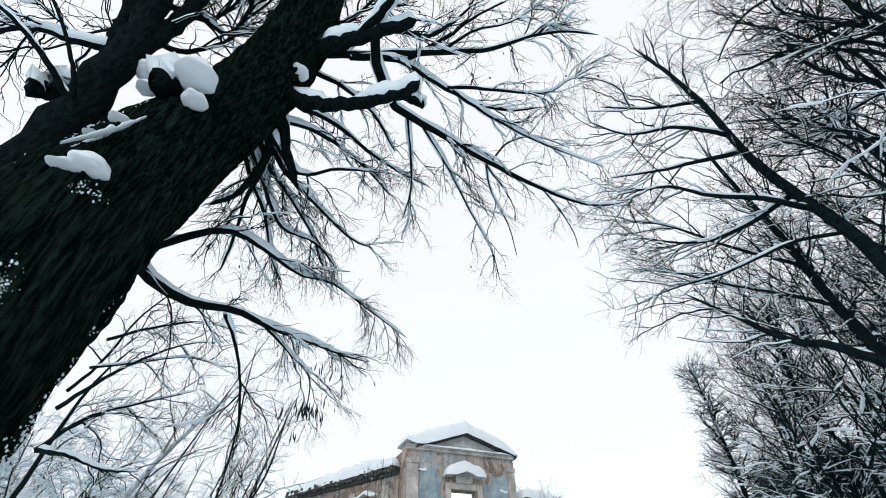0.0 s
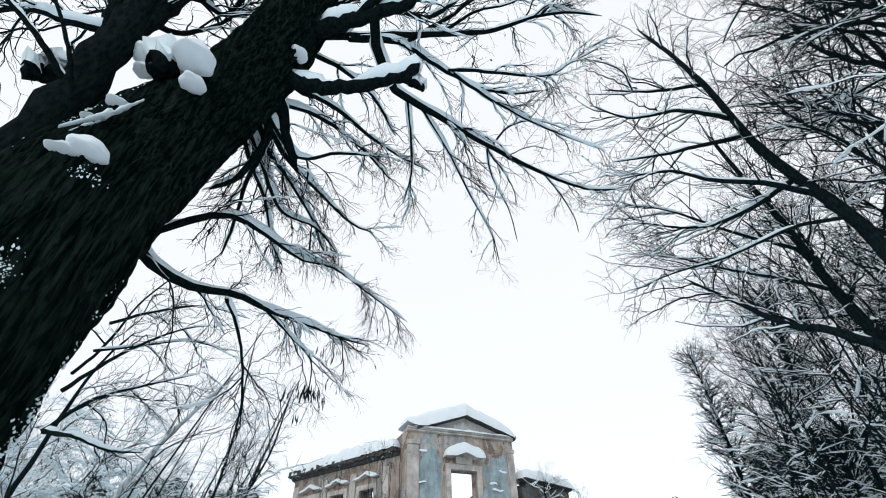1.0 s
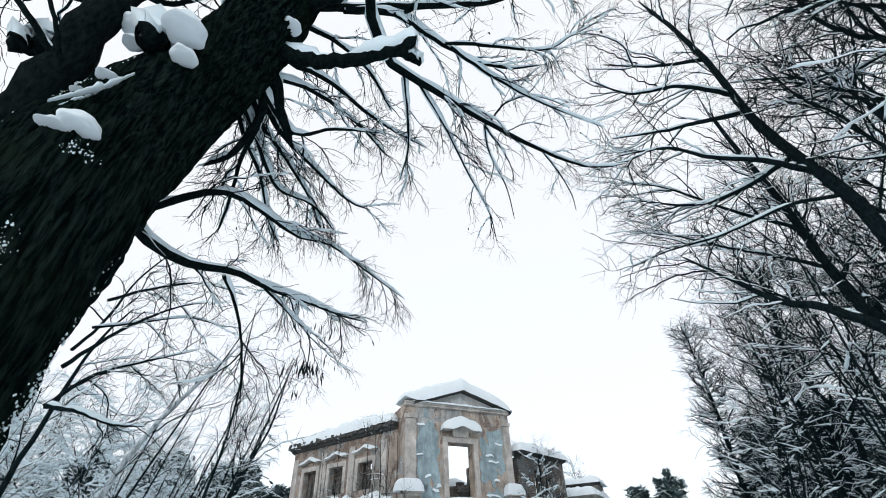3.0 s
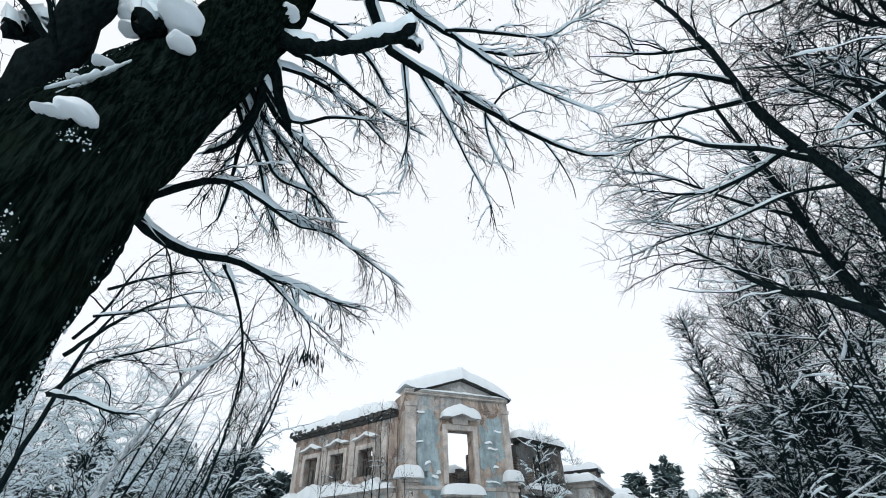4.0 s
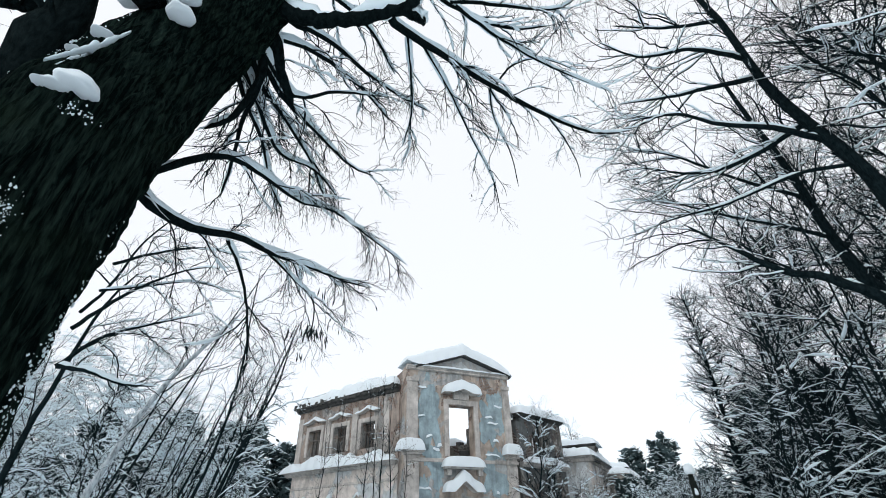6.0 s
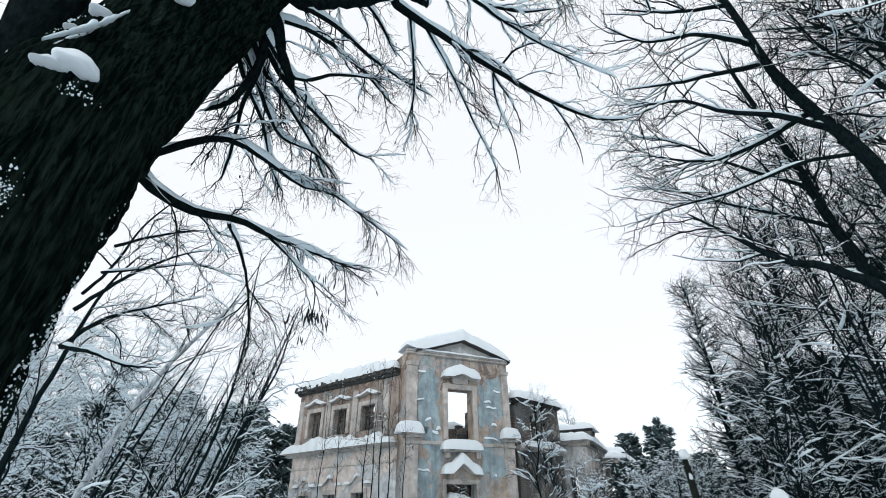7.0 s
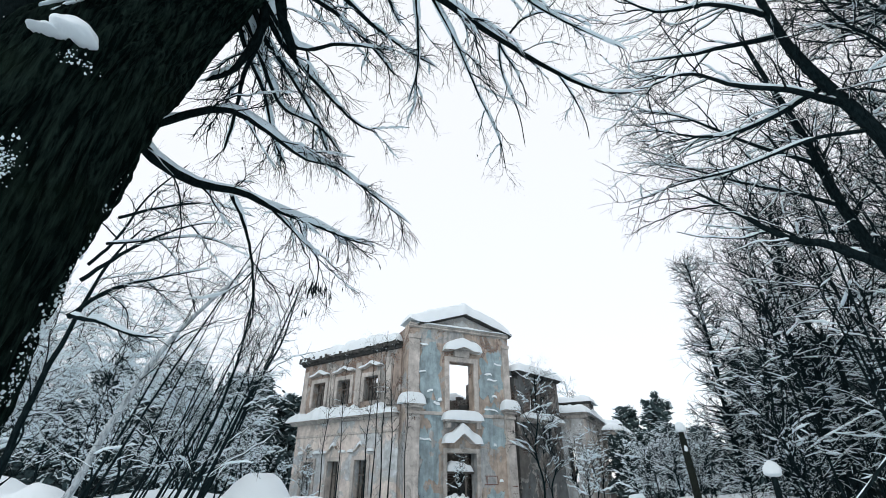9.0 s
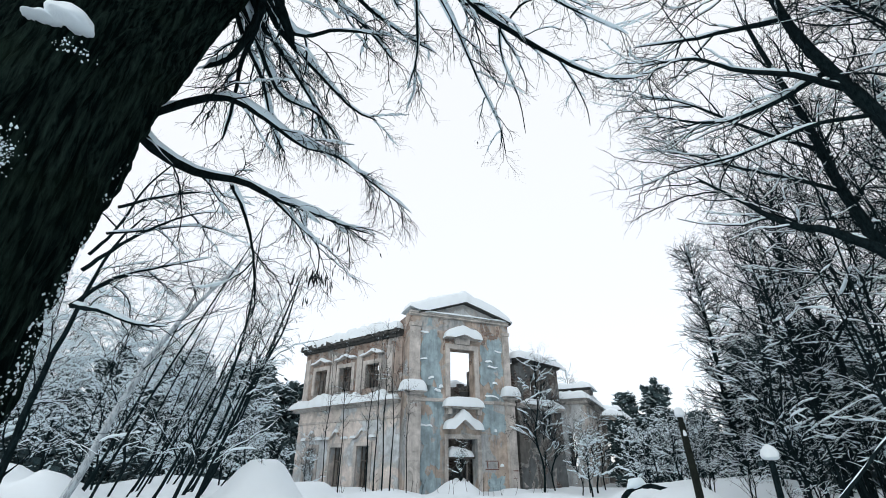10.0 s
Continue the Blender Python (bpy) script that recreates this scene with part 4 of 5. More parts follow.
def bark_snow(axis, radii, spots, rng):
    """Clots of frozen snow blown on to the bark, in patches of (height, bearing, half-height, half-angle, count)."""
    out = Mass()
    C = resample(axis, 200)
    Rr = np.interp(np.linspace(0, 1, 200), np.linspace(0, 1, len(radii)), radii)
    for z, deg, dz, dd, n in spots:
        for _ in range(n):
            zz, th = z + rng.normal() * dz * 0.55, radians(deg + rng.normal() * dd * 0.55)
            i = int(np.argmin(np.abs(C[:, 2] - zz)))
            p = C[i] + np.array([math.cos(th), math.sin(th), 0]) * (Rr[i] + 0.016)
            p[2] = zz
            r = 0.002 + 0.0065 * rng.random() ** 2.6
            S = np.array([[p + (0, 0, -r), p + (0, 0, 0), p + (rng.normal() * r * 0.5, rng.normal() * r * 0.5, r * rng.uniform(0.8, 2.0))]])
            w = np.array([[0.3 * r, r, 0.3 * r]])
            out.add(*tubes(S, w, w, 6))
    return out.mesh("bark_snow")


def rooted(l, axis):
    """A limb that begins beside the trunk, carried back into its wood."""
    p, a, b = l
    C = resample(axis, 200)
    d = np.linalg.norm(C - p[0], axis=1)
    i = int(np.argmin(d))
    if not 0.3 < d[i] < 0.95:
        return l
    return np.vstack([C[min(i + 4, 199)], p]), a * 1.15, b


def build_lime():
    rng = np.random.default_rng(11)
    tree = thing("old_lime_tree", (-2.70, 2.05, 0.3), "huge old lime with dark furrowed bark and snow on its limbs", "tree")
    axis = [(-2.74, 2.04, -0.2), (-2.64, 2.07, 1.2), (-2.43, 2.12, 3.1), (-2.34, 2.27, 3.95), (-2.14, 2.36, 4.62), (-1.76, 2.31, 5.32), (-1.40, 2.10, 5.95), (-1.15, 1.75, 6.9), (-1.05, 1.3, 8.2)]
    radii = [0.66, 0.53, 0.495, 0.475, 0.44, 0.37, 0.30, 0.22, 0.14]
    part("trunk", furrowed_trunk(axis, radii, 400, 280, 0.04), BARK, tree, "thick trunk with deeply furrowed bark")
    part("bark_snow", bark_snow(axis, radii, [(2.40, -45, 0.20, 6, 480), (2.0, 25, 0.45, 8, 110), (1.6, 22, 0.4, 11, 120), (2.5, 28, 0.6, 7, 50), (4.1, -118, 0.5, 12, 160), (3.27, -46, 0.05, 10, 50), (4.3, -120, 0.35, 8, 120)], rng), SNOW_T, tree, "clots of snow frozen to the bark", "stuff")
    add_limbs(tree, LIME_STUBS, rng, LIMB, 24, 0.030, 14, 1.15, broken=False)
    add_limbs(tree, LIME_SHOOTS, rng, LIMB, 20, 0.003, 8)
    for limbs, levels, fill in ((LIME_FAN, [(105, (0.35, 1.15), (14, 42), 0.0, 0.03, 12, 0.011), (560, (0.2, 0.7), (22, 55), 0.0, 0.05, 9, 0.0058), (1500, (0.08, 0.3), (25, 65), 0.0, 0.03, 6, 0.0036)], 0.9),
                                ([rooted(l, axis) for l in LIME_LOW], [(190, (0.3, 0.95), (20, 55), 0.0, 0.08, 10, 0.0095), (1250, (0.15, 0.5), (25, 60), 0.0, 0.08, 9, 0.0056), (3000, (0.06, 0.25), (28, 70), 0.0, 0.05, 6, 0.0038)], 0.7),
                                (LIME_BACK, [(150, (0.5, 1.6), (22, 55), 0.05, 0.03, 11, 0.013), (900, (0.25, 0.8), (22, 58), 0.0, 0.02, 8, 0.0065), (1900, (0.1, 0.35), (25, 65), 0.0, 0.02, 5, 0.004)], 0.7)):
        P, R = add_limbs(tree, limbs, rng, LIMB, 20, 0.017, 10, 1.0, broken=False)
        dress(tree, P, R, rng, levels, TWIG, 0.010, fill, 1.1, 1, wild=0.18, leaves=45)
    for k, (p, q) in enumerate((((-2.26, 1.62, 3.52), (-2.10, 1.83, 4.12)), ((-2.36, 1.76, 3.66), (-2.24, 1.86, 4.04)), ((-2.62, 1.86, 3.75), (-2.52, 1.92, 4.10)))):
        S = resample([p, tuple((a + b) / 2 + 0.02 for a, b in zip(p, q)), q], 26)[None]
        w = np.array([[0.012 + 0.038 * max(0.0, 0.45 + noise.noise((i * 0.45, k * 3.0, 1.0))) * math.sin(math.pi * (i + 0.5) / 26) for i in range(26)]])
        part("bark_snow", mesh_of("bark_snow", *tubes(S, w * 1.5, w * 0.45, 8)), SNOW_T, tree, "ridge of snow caught on the bark")
    for at, r, fl in SNOW_LUMPS:
        part("snow_lump", lump(at, r, fl, r * 40 + at[0]), SNOW, tree, "rounded heap of snow")


SNOW_LUMPS = [((-1.92, 1.83, 4.70), 0.16, 0.75), ((-1.93, 1.95, 4.53), 0.10, 0.7), ((-2.13, 1.75, 3.42), 0.118, 0.8), ((-2.25, 1.71, 3.40), 0.085, 0.35), ((-2.30, 1.84, 4.12), 0.07, 0.35), ((-2.42, 1.86, 3.95), 0.06, 0.35),
              ((-1.50, 1.95, 6.24), 0.10, 1.0), ((-1.42, 2.02, 6.12), 0.085, 1.2), ((-1.34, 2.10, 5.98), 0.07, 1.2), ((-1.30, 2.18, 5.42), 0.09, 0.7),
              ((-2.46, 1.95, 4.98), 0.12, 1.0), ((-2.44, 1.97, 4.80), 0.08, 0.8), ((-2.62, 2.02, 4.22), 0.08, 0.4)]
build_lime()

GROVE_B = [
    limb(0.15, 0.03, (6.46, 5.11, 4.25), (6.38, 5.01, 5.04), (6.20, 5.00, 5.94), (5.96, 5.08, 6.70), (5.79, 5.11, 7.50), (5.57, 5.01, 8.51), (5.34, 4.89, 9.43), (4.97, 4.80, 10.46), (4.63, 4.78, 11.38)),
    limb(0.055, 0.01, (6.06, 5.05, 6.26), (5.42, 5.10, 6.57), (4.64, 5.22, 6.83), (4.01, 5.18, 7.02), (3.19, 5.38, 7.05)),
    limb(0.05, 0.01, (5.68, 5.15, 7.88), (4.94, 5.25, 7.79), (4.27, 5.30, 7.63), (3.24, 5.42, 7.56)),
    limb(0.045, 0.01, (5.61, 5.06, 8.30), (4.66, 4.97, 8.47), (3.74, 5.12, 8.49), (2.98, 4.95, 8.69)),
    limb(0.034, 0.007, (6.23, 5.00, 5.70), (5.53, 5.25, 5.72), (4.69, 5.71, 5.55), (3.80, 6.11, 5.48), (3.15, 6.35, 5.27)),
    limb(0.08, 0.012, (6.00, 5.35, 3.58), (5.36, 5.49, 4.04), (4.94, 5.63, 4.24), (4.43, 5.76, 4.73), (3.88, 5.83, 5.22)),
    limb(0.04, 0.01, (5.44, 4.95, 9.33), (4.49, 5.13, 9.40), (3.46, 5.14, 9.50)),
    limb(0.05, 0.01, (5.96, 5.12, 6.67), (5.29, 5.56, 6.40), (4.54, 5.92, 6.36), (3.57, 6.04, 6.63)),
]
GROVE_C = [
    limb(0.12, 0.03, (7.17, 6.47, 3.73), (7.07, 6.53, 4.51), (6.95, 6.61, 5.43), (6.77, 6.54, 6.85), (6.50, 6.47, 8.25), (6.13, 6.29, 9.62)),
    limb(0.04, 0.01, (6.95, 6.61, 5.43), (6.23, 6.75, 5.81), (5.34, 6.92, 6.22), (4.28, 7.07, 6.79)),
    limb(0.04, 0.01, (6.83, 6.59, 6.31), (5.87, 6.71, 6.88), (4.75, 6.70, 7.53), (3.89, 6.73, 7.75)),
]


def build_framed_trees():
    rng = np.random.default_rng(5)
    tree = thing("broadleaf_tree", (6.6, 5.15, 0.4), "tall bare tree with ascending snow-lined branches", "tree", "grove of bare trees")
    GROVE_B[0] = limb(0.165, 0.03, (6.62, 5.15, -0.1), (6.55, 5.13, 2.0), *[tuple(p) for p in GROVE_B[0][0]])
    P, R = add_limbs(tree, GROVE_B, rng, BARK_R, 22, 0.010, 9, 0.8)
    dress(tree, P, R, rng, [(150, (0.8, 2.0), (22, 52), 0.08, -0.005, 12, 0.015), (760, (0.3, 0.9), (25, 62), 0.03, 0.0, 9, 0.0072),
                            (1900, (0.1, 0.34), (28, 70), 0.02, 0.0, 5, 0.0046)], TWIG, 0.010, 0.8, 1.0, 1, (-0.03, 0.0, 0.0), wild=0.18)
    tree = thing("broadleaf_tree", (7.3, 6.4, 0.4), "slender bare tree with snow-lined branches", "tree", "grove of bare trees")
    GROVE_C[0] = limb(0.15, 0.03, (7.3, 6.4, -0.1), *[tuple(p) for p in GROVE_C[0][0]])
    P, R = add_limbs(tree, GROVE_C, rng, BARK_R, 22, 0.010, 8, 0.8)
    dress(tree, P, R, rng, [(110, (0.8, 2.0), (25, 55), 0.1, -0.01, 11, 0.014), (480, (0.35, 0.95), (25, 62), 0.04, 0.0, 8, 0.0078),
                            (1100, (0.12, 0.38), (25, 68), 0.03, 0.0, 5, 0.005)], TWIG, 0.010, 0.85, 1.0, 1, (-0.08, 0.0, 0.0), wild=0.18)


build_framed_trees()


def bare_tree(at, h, r, seed, label, group, twigs=1.0, snowy=0.01, lean=(0, 0), spread=1.0, low=0.2, bark=None, name="broadleaf_tree", lift=0.35, category="tree", fill=0.6, sway=0.02, snow_levels=1):
    rng = np.random.default_rng(seed)
    tree = thing(name, at, label, category, group)
    pts = [(at[0] + lean[0] * k * h + rng.normal() * sway * h * (k > 0), at[1] + lean[1] * k * h + rng.normal() * sway * h * (k > 0), at[2] - 0.3 + (h + 0.3) * k) for k in (0, 0.2, 0.4, 0.6, 0.8, 1.0)]
    P, R = curve_set([limb(r, r * 0.12, *pts)], 24)
    V, Q = tubes(P, R, R, 9)
    part("trunk", mesh_of("trunk", V, Q), bark or BARK_R, tree)
    limbs, snow = Mass(), Mass()
    P, R = grow(P, R, rng, int(10 + h * 2.2), (0.16 * h * spread, 0.38 * h * spread), (35, 75), lift, -0.01, 11, r * 0.4, start=low)
    limbs.add(*tubes(P, R, R, 5))
    snow.add(*snow_strip(P, R, rng, snowy * 1.5, 0.9, 5, 0.9))
    part("bough_mass", limbs.mesh("bough_mass"), bark or BARK_R, tree, kind="stuff")
    part("limb_snow", snow.mesh("limb_snow"), SNOW_T, tree, kind="stuff")
    dress(tree, P, R, rng, [(int(130 * twigs), (0.08 * h, 0.21 * h), (22, 58), 0.08, 0.0, 9, 0.012), (int(700 * twigs), (0.03 * h, 0.09 * h), (30, 68), 0.03, 0.01, 7, 0.0070),
                            (int(1200 * twigs), (0.014 * h, 0.045 * h), (32, 75), 0.0, 0.0, 4, 0.005)], TWIG, snowy * 1.25, fill, 1.1, snow_levels, wild=0.19)
    return tree


def turned(ob, x, y, deg, s=1.0):
    c = copy_thing(ob, Matrix.Translation((x, y, ground_z(x, y))) @ Matrix.Rotation(radians(deg), 4, "Z"))
    c.scale = (s, s, s)
    return c


def build_grove():
    rng = np.random.default_rng(3)
    grove = "grove of bare trees"
    a = bare_tree((8.2, 3.2, 0.4), 15, 0.15, 21, "tall bare tree with snow on its limbs", grove, 1.2)
    b = bare_tree((9.5, 9.0, 0.4), 10, 0.09, 22, "slim bare tree with snow on its limbs", grove, 1.2)
    c = bare_tree((8.0, 8.6, 0.4), 7.5, 0.05, 23, "thin bare sapling lined with snow", grove, 0.8, 0.004, fill=0.5)
    d = bare_tree((11.5, 14.0, 0.3), 9, 0.09, 24, "slim bare tree thick with snow", grove, 1.3, 0.008, low=0.05, spread=1.2, fill=0.5)
    a2 = bare_tree((7.2, 2.2, 0.4), 13, 0.14, 27, "tall dense bare tree with snow on its limbs", grove, 3.0, 0.011, low=0.4, fill=0.5)
    for ob, x, y, g, s in ((a2, 8.2, 0.6, 130, 1.05), (a, 10.4, 6.6, 80, 0.85), (a, 9.0, 1.2, 160, 0.95), (b, 11.6, 5.8, 210, 1.1), (b, 9.2, 11.0, 40, 0.9), (c, 7.7, 9.9, 130, 0.9), (c, 9.0, 12.6, 250, 1.0),
                           (c, 7.4, 7.6, 300, 0.8), (d, 10.2, 13.0, 100, 0.8), (d, 13.6, 17.5, 200, 1.0), (d, 14.6, 20.5, 300, 0.8), (d, 15.5, 21.5, 20, 1.0), (d, 13.0, 11.0, 60, 1.0),
                           (b, 12.0, 8.4, 120, 1.15), (d, 17.5, 26.0, 150, 1.0), (d, 12.6, 15.2, 250, 0.6), (c, 8.6, 7.2, 200, 0.9),
                           (c, 9.7, 7.9, 310, 1.0), (d, 16.5, 17.0, 320, 1.0), (d, 14.5, 13.5, 10, 0.9)):
        turned(ob, x, y, g, s)
    u = bare_tree((9.3, 7.6, 0.4), 3.4, 0.04, 26, "low tangled shrub holding snow", "shrubs under the grove", 0.9, 0.009, low=0.02, spread=1.7, name="shrub", category="shrub", fill=0.65)
    for i in range(18):
        az, r = radians(rng.uniform(32, 66)), rng.uniform(8.5, 16)
        turned(u, r * math.sin(az), r * math.cos(az), rng.uniform(0, 360), rng.uniform(0.6, 1.15))
    for x, y, s in ((6.0, 14.2, 0.55), (7.0, 15.6, 0.6), (7.6, 16.8, 0.65), (8.6, 18.4, 0.8), (6.6, 16.2, 0.5), (9.6, 20.6, 0.9), (8.2, 20.0, 0.8)):
        turned(u, x, y, x * 70, s)
    for x, y, s in ((5.6, 10.6, 0.42), (6.2, 11.6, 0.5), (6.9, 10.4, 0.55), (7.4, 11.4, 0.6), (5.9, 12.6, 0.5), (7.9, 9.2, 0.6), (8.4, 10.6, 0.7), (6.6, 13.2, 0.55), (6.6, 8.8, 0.4), (7.6, 13.6, 0.6), (4.9, 9.6, 0.28), (5.6, 9.2, 0.32), (5.3, 10.0, 0.34), (6.0, 9.9, 0.36), (6.0, 8.2, 0.3), (5.5, 8.2, 0.24), (6.9, 9.5, 0.42)):
        turned(u, x, y, x * 130 + y * 40, s)
    # left: snow-laden thicket behind the lime
    wood = "snowy thicket"
    e = bare_tree((-13.5, 19.0, 0.1), 8, 0.08, 31, "bare young tree thickly lined with snow", wood, 1.3, 0.021, low=0.08, spread=1.2, fill=0.8, lift=0.08, snow_levels=2)
    f = bare_tree((-10.5, 15.0, 0.1), 5, 0.06, 32, "bushy bare tree bowed with snow", wood, 1.2, 0.020, low=0.03, spread=1.5, fill=0.8, lift=0.1, snow_levels=2)
    for ob, x, y, g, s in ((e, -17.5, 21.0, 60, 1.1), (e, -11.0, 22.5, 150, 0.75), (e, -21.0, 24.0, 240, 1.2), (e, -15.0, 26.0, 300, 1.0), (f, -13.0, 14.2, 70, 1.1), (f, -9.2, 18.4, 160, 0.8),
                           (f, -16.0, 17.0, 200, 1.2), (f, -8.0, 20.6, 20, 0.7), (f, -8.6, 13.4, 280, 0.65), (e, -24.0, 19.0, 20, 1.2), (f, -19.5, 15.0, 330, 1.3), (e, -13.0, 31.0, 100, 1.0),
                           (f, -11.6, 11.6, 110, 0.8), (e, -18.0, 32.0, 200, 1.15), (f, -7.6, 16.6, 50, 0.5), (f, -9.6, 11.0, 150, 0.55), (f, -8.0, 11.6, 20, 0.45), (f, -10.6, 13.2, 260, 0.7), (f, -12.4, 10.0, 60, 0.7), (f, -6.6, 15.0, 200, 0.4), (f, -10.6, 18.8, 230, 0.8)):
        turned(ob, x, y, g, s)
    # snow-bowed bushes round the house and along the edge of the grove
    v = bare_tree((-8.2, 23.6, 0.1), 2.6, 0.05, 33, "bush weighed down by thick pads of snow", "snow-bowed bushes", 0.6, 0.019, low=0.02, spread=1.8, name="snowy_bush", category="shrub", fill=0.8, snow_levels=2)
    for x, y, g, s in ((-7.2, 22.8, 80, 0.7), (-9.6, 24.4, 160, 1.0), (-6.2, 23.4, 240, 0.6), (0.8, 23.9, 30, 0.45), (6.4, 22.0, 60, 0.9), (8.0, 21.0, 130, 0.9), (7.4, 24.4, 200, 1.0), (9.4, 23.0, 290, 1.1),
                       (6.4, 14.0, 100, 0.3), (8.8, 17.5, 260, 0.6), (9.8, 19.5, 40, 1.0), (11.0, 21.5, 90, 1.1), (11.5, 25.5, 220, 1.2),
                       (13.0, 28.0, 10, 1.3), (15.0, 31.0, 70, 1.4), (12.6, 31.5, 180, 1.2), (-11.0, 21.0, 10, 1.0), (-7.6, 14.6, 30, 0.7), (-6.0, 13.6, 110, 0.5), (-9.0, 13.4, 250, 0.7), (-6.6, 16.6, 170, 0.7), (-8.8, 15.6, 200, 0.6), (-7.4, 18.0, 320, 0.7)):
        turned(v, x, y, g, s)
    # saplings among the rubble in front of the house
    g1 = bare_tree((-2.6, 21.6, 0.2), 7.6, 0.036, 41, "thin dark sapling in front of the manor", "saplings by the manor", 0.12, 0.004, sway=0.006, spread=0.3, low=0.3, name="sapling", lift=1.0, category="sapling", fill=0.3)
    for x, y, g, s in ((-3.3, 21.8, 90, 0.95), (-2.9, 21.2, 170, 0.9), (-2.3, 21.9, 250, 1.0), (-4.4, 21.3, 300, 0.85), (-5.0, 21.0, 40, 0.8), (-1.6, 22.2, 30, 0.75)):
        turned(g1, x, y, g, s)
    g2 = bare_tree((5.0, 25.2, 0.1), 6.6, 0.06, 42, "bare shrub thick with snow beside the wall", "shrubs by the manor", 0.9, 0.02, spread=0.8, low=0.15, name="shrub", lift=0.7, category="shrub")
    for x, y, g, s in ((5.8, 26.3, 120, 0.75), (7.2, 25.0, 200, 0.55), (6.4, 23.6, 280, 0.5), (8.6, 27.0, 50, 0.6), (-6.6, 24.2, 50, 0.4), (0.9, 24.2, 80, 0.28), (10.5, 28.0, 10, 0.6), (9.6, 35.6, 140, 1.2), (5.9, 29.8, 60, 1.22)):
        turned(g2, x, y, g, s)


build_grove()


LEAN_BIRCH = [
    limb(0.070, 0.034, (-6.50, 8.87, 0.75), (-6.15, 9.05, 2.26), (-5.78, 9.36, 3.72), (-5.41, 9.84, 4.78), (-4.90, 10.34, 5.94)),
]
YOUNG_TREE = [
    limb(0.05, 0.012, (-5.28, 6.01, 1.09), (-5.23, 6.00, 1.99), (-5.16, 6.08, 3.06), (-5.07, 6.24, 4.19), (-4.92, 6.51, 4.95)),
    limb(0.03, 0.01, (-4.99, 5.75, 3.62), (-4.67, 6.09, 4.32), (-4.34, 6.54, 4.91), (-4.00, 6.93, 5.27)),
    limb(0.03, 0.01, (-5.07, 5.86, 3.14), (-4.82, 6.14, 3.65), (-4.48, 6.62, 4.05), (-4.00, 7.11, 4.44)),
    limb(0.035, 0.012, (-5.07, 5.86, 3.14), (-4.74, 6.01, 3.11), (-4.36, 6.20, 2.99), (-4.02, 6.42, 3.01)),
    limb(0.025, 0.008, (-4.88, 5.85, 4.69), (-4.57, 6.34, 5.20), (-4.14, 6.80, 5.56), (-3.58, 7.43, 5.66)),
    limb(0.025, 0.008, (-4.99, 5.77, 3.87), (-4.91, 5.99, 4.40), (-4.77, 6.14, 5.27), (-4.48, 6.43, 6.16)),
    limb(0.022, 0.008, (-4.89, 5.82, 4.23), (-4.62, 6.39, 4.60), (-4.28, 6.94, 4.96), (-3.89, 7.60, 5.09)),
]
SHADE_TREE = [
    limb(0.056, 0.02, (6.36, 3.25, 5.95), (6.38, 3.29, 6.90), (6.26, 3.46, 7.41), (6.04, 3.53, 8.01), (5.89, 3.44, 8.60)),
    limb(0.050, 0.015, (6.38, 2.69, 6.59), (6.25, 2.72, 7.33), (6.07, 2.88, 8.01), (5.76, 2.96, 8.77)),
    limb(0.037, 0.012, (6.55, 3.72, 5.69), (6.48, 3.95, 6.69), (6.29, 4.26, 7.34), (6.02, 4.50, 8.20)),
    limb(0.031, 0.012, (6.58, 4.09, 5.33), (6.41, 4.29, 5.97), (6.24, 4.37, 6.82), (6.02, 4.49, 7.45), (5.73, 4.39, 8.36)),
    limb(0.031, 0.012, (6.44, 2.98, 6.35), (6.27, 2.97, 7.19), (6.09, 3.19, 7.85), (5.76, 3.26, 8.64), (5.35, 3.38, 9.28)),
    limb(0.031, 0.012, (6.33, 2.31, 7.12), (6.16, 2.46, 7.81), (5.87, 2.60, 8.56), (5.52, 2.75, 9.27)),
]
SAPLINGS = [
    limb(0.035, 0.008, (-4.43, 8.39, 0.57), (-3.97, 8.54, 2.44), (-3.80, 8.52, 3.82), (-3.80, 8.42, 4.99), (-3.79, 8.37, 6.03)),
    limb(0.04, 0.008, (-4.11, 8.55, 0.64), (-3.62, 8.69, 2.46), (-3.23, 8.92, 3.59), (-3.05, 8.95, 4.70), (-2.95, 9.03, 5.13)),
]
FALLEN = [
    limb(0.020, 0.016, (4.00, 5.16, 0.86), (4.30, 5.13, 1.12), (4.80, 5.08, 1.55)),
    limb(0.055, 0.035, (3.60, 10.40, 0.50), (3.78, 10.35, 0.72), (4.07, 10.30, 0.80), (4.50, 10.20, 0.72), (4.90, 9.95, 0.52)),
]
LARCH = [
    limb(0.09, 0.015, (7.17, 12.01, 0.49), (7.18, 11.99, 1.98), (7.28, 12.09, 4.90), (7.39, 12.37, 7.13)),
]


def footed(l):
    """The same limb carried down into the snow."""
    p, a, b = l
    d = p[0] - p[1]
    k = (p[0][2] + 0.2) / max(0.2, -d[2])
    return np.vstack([p[0] + d * k, p]), a * 1.1, b


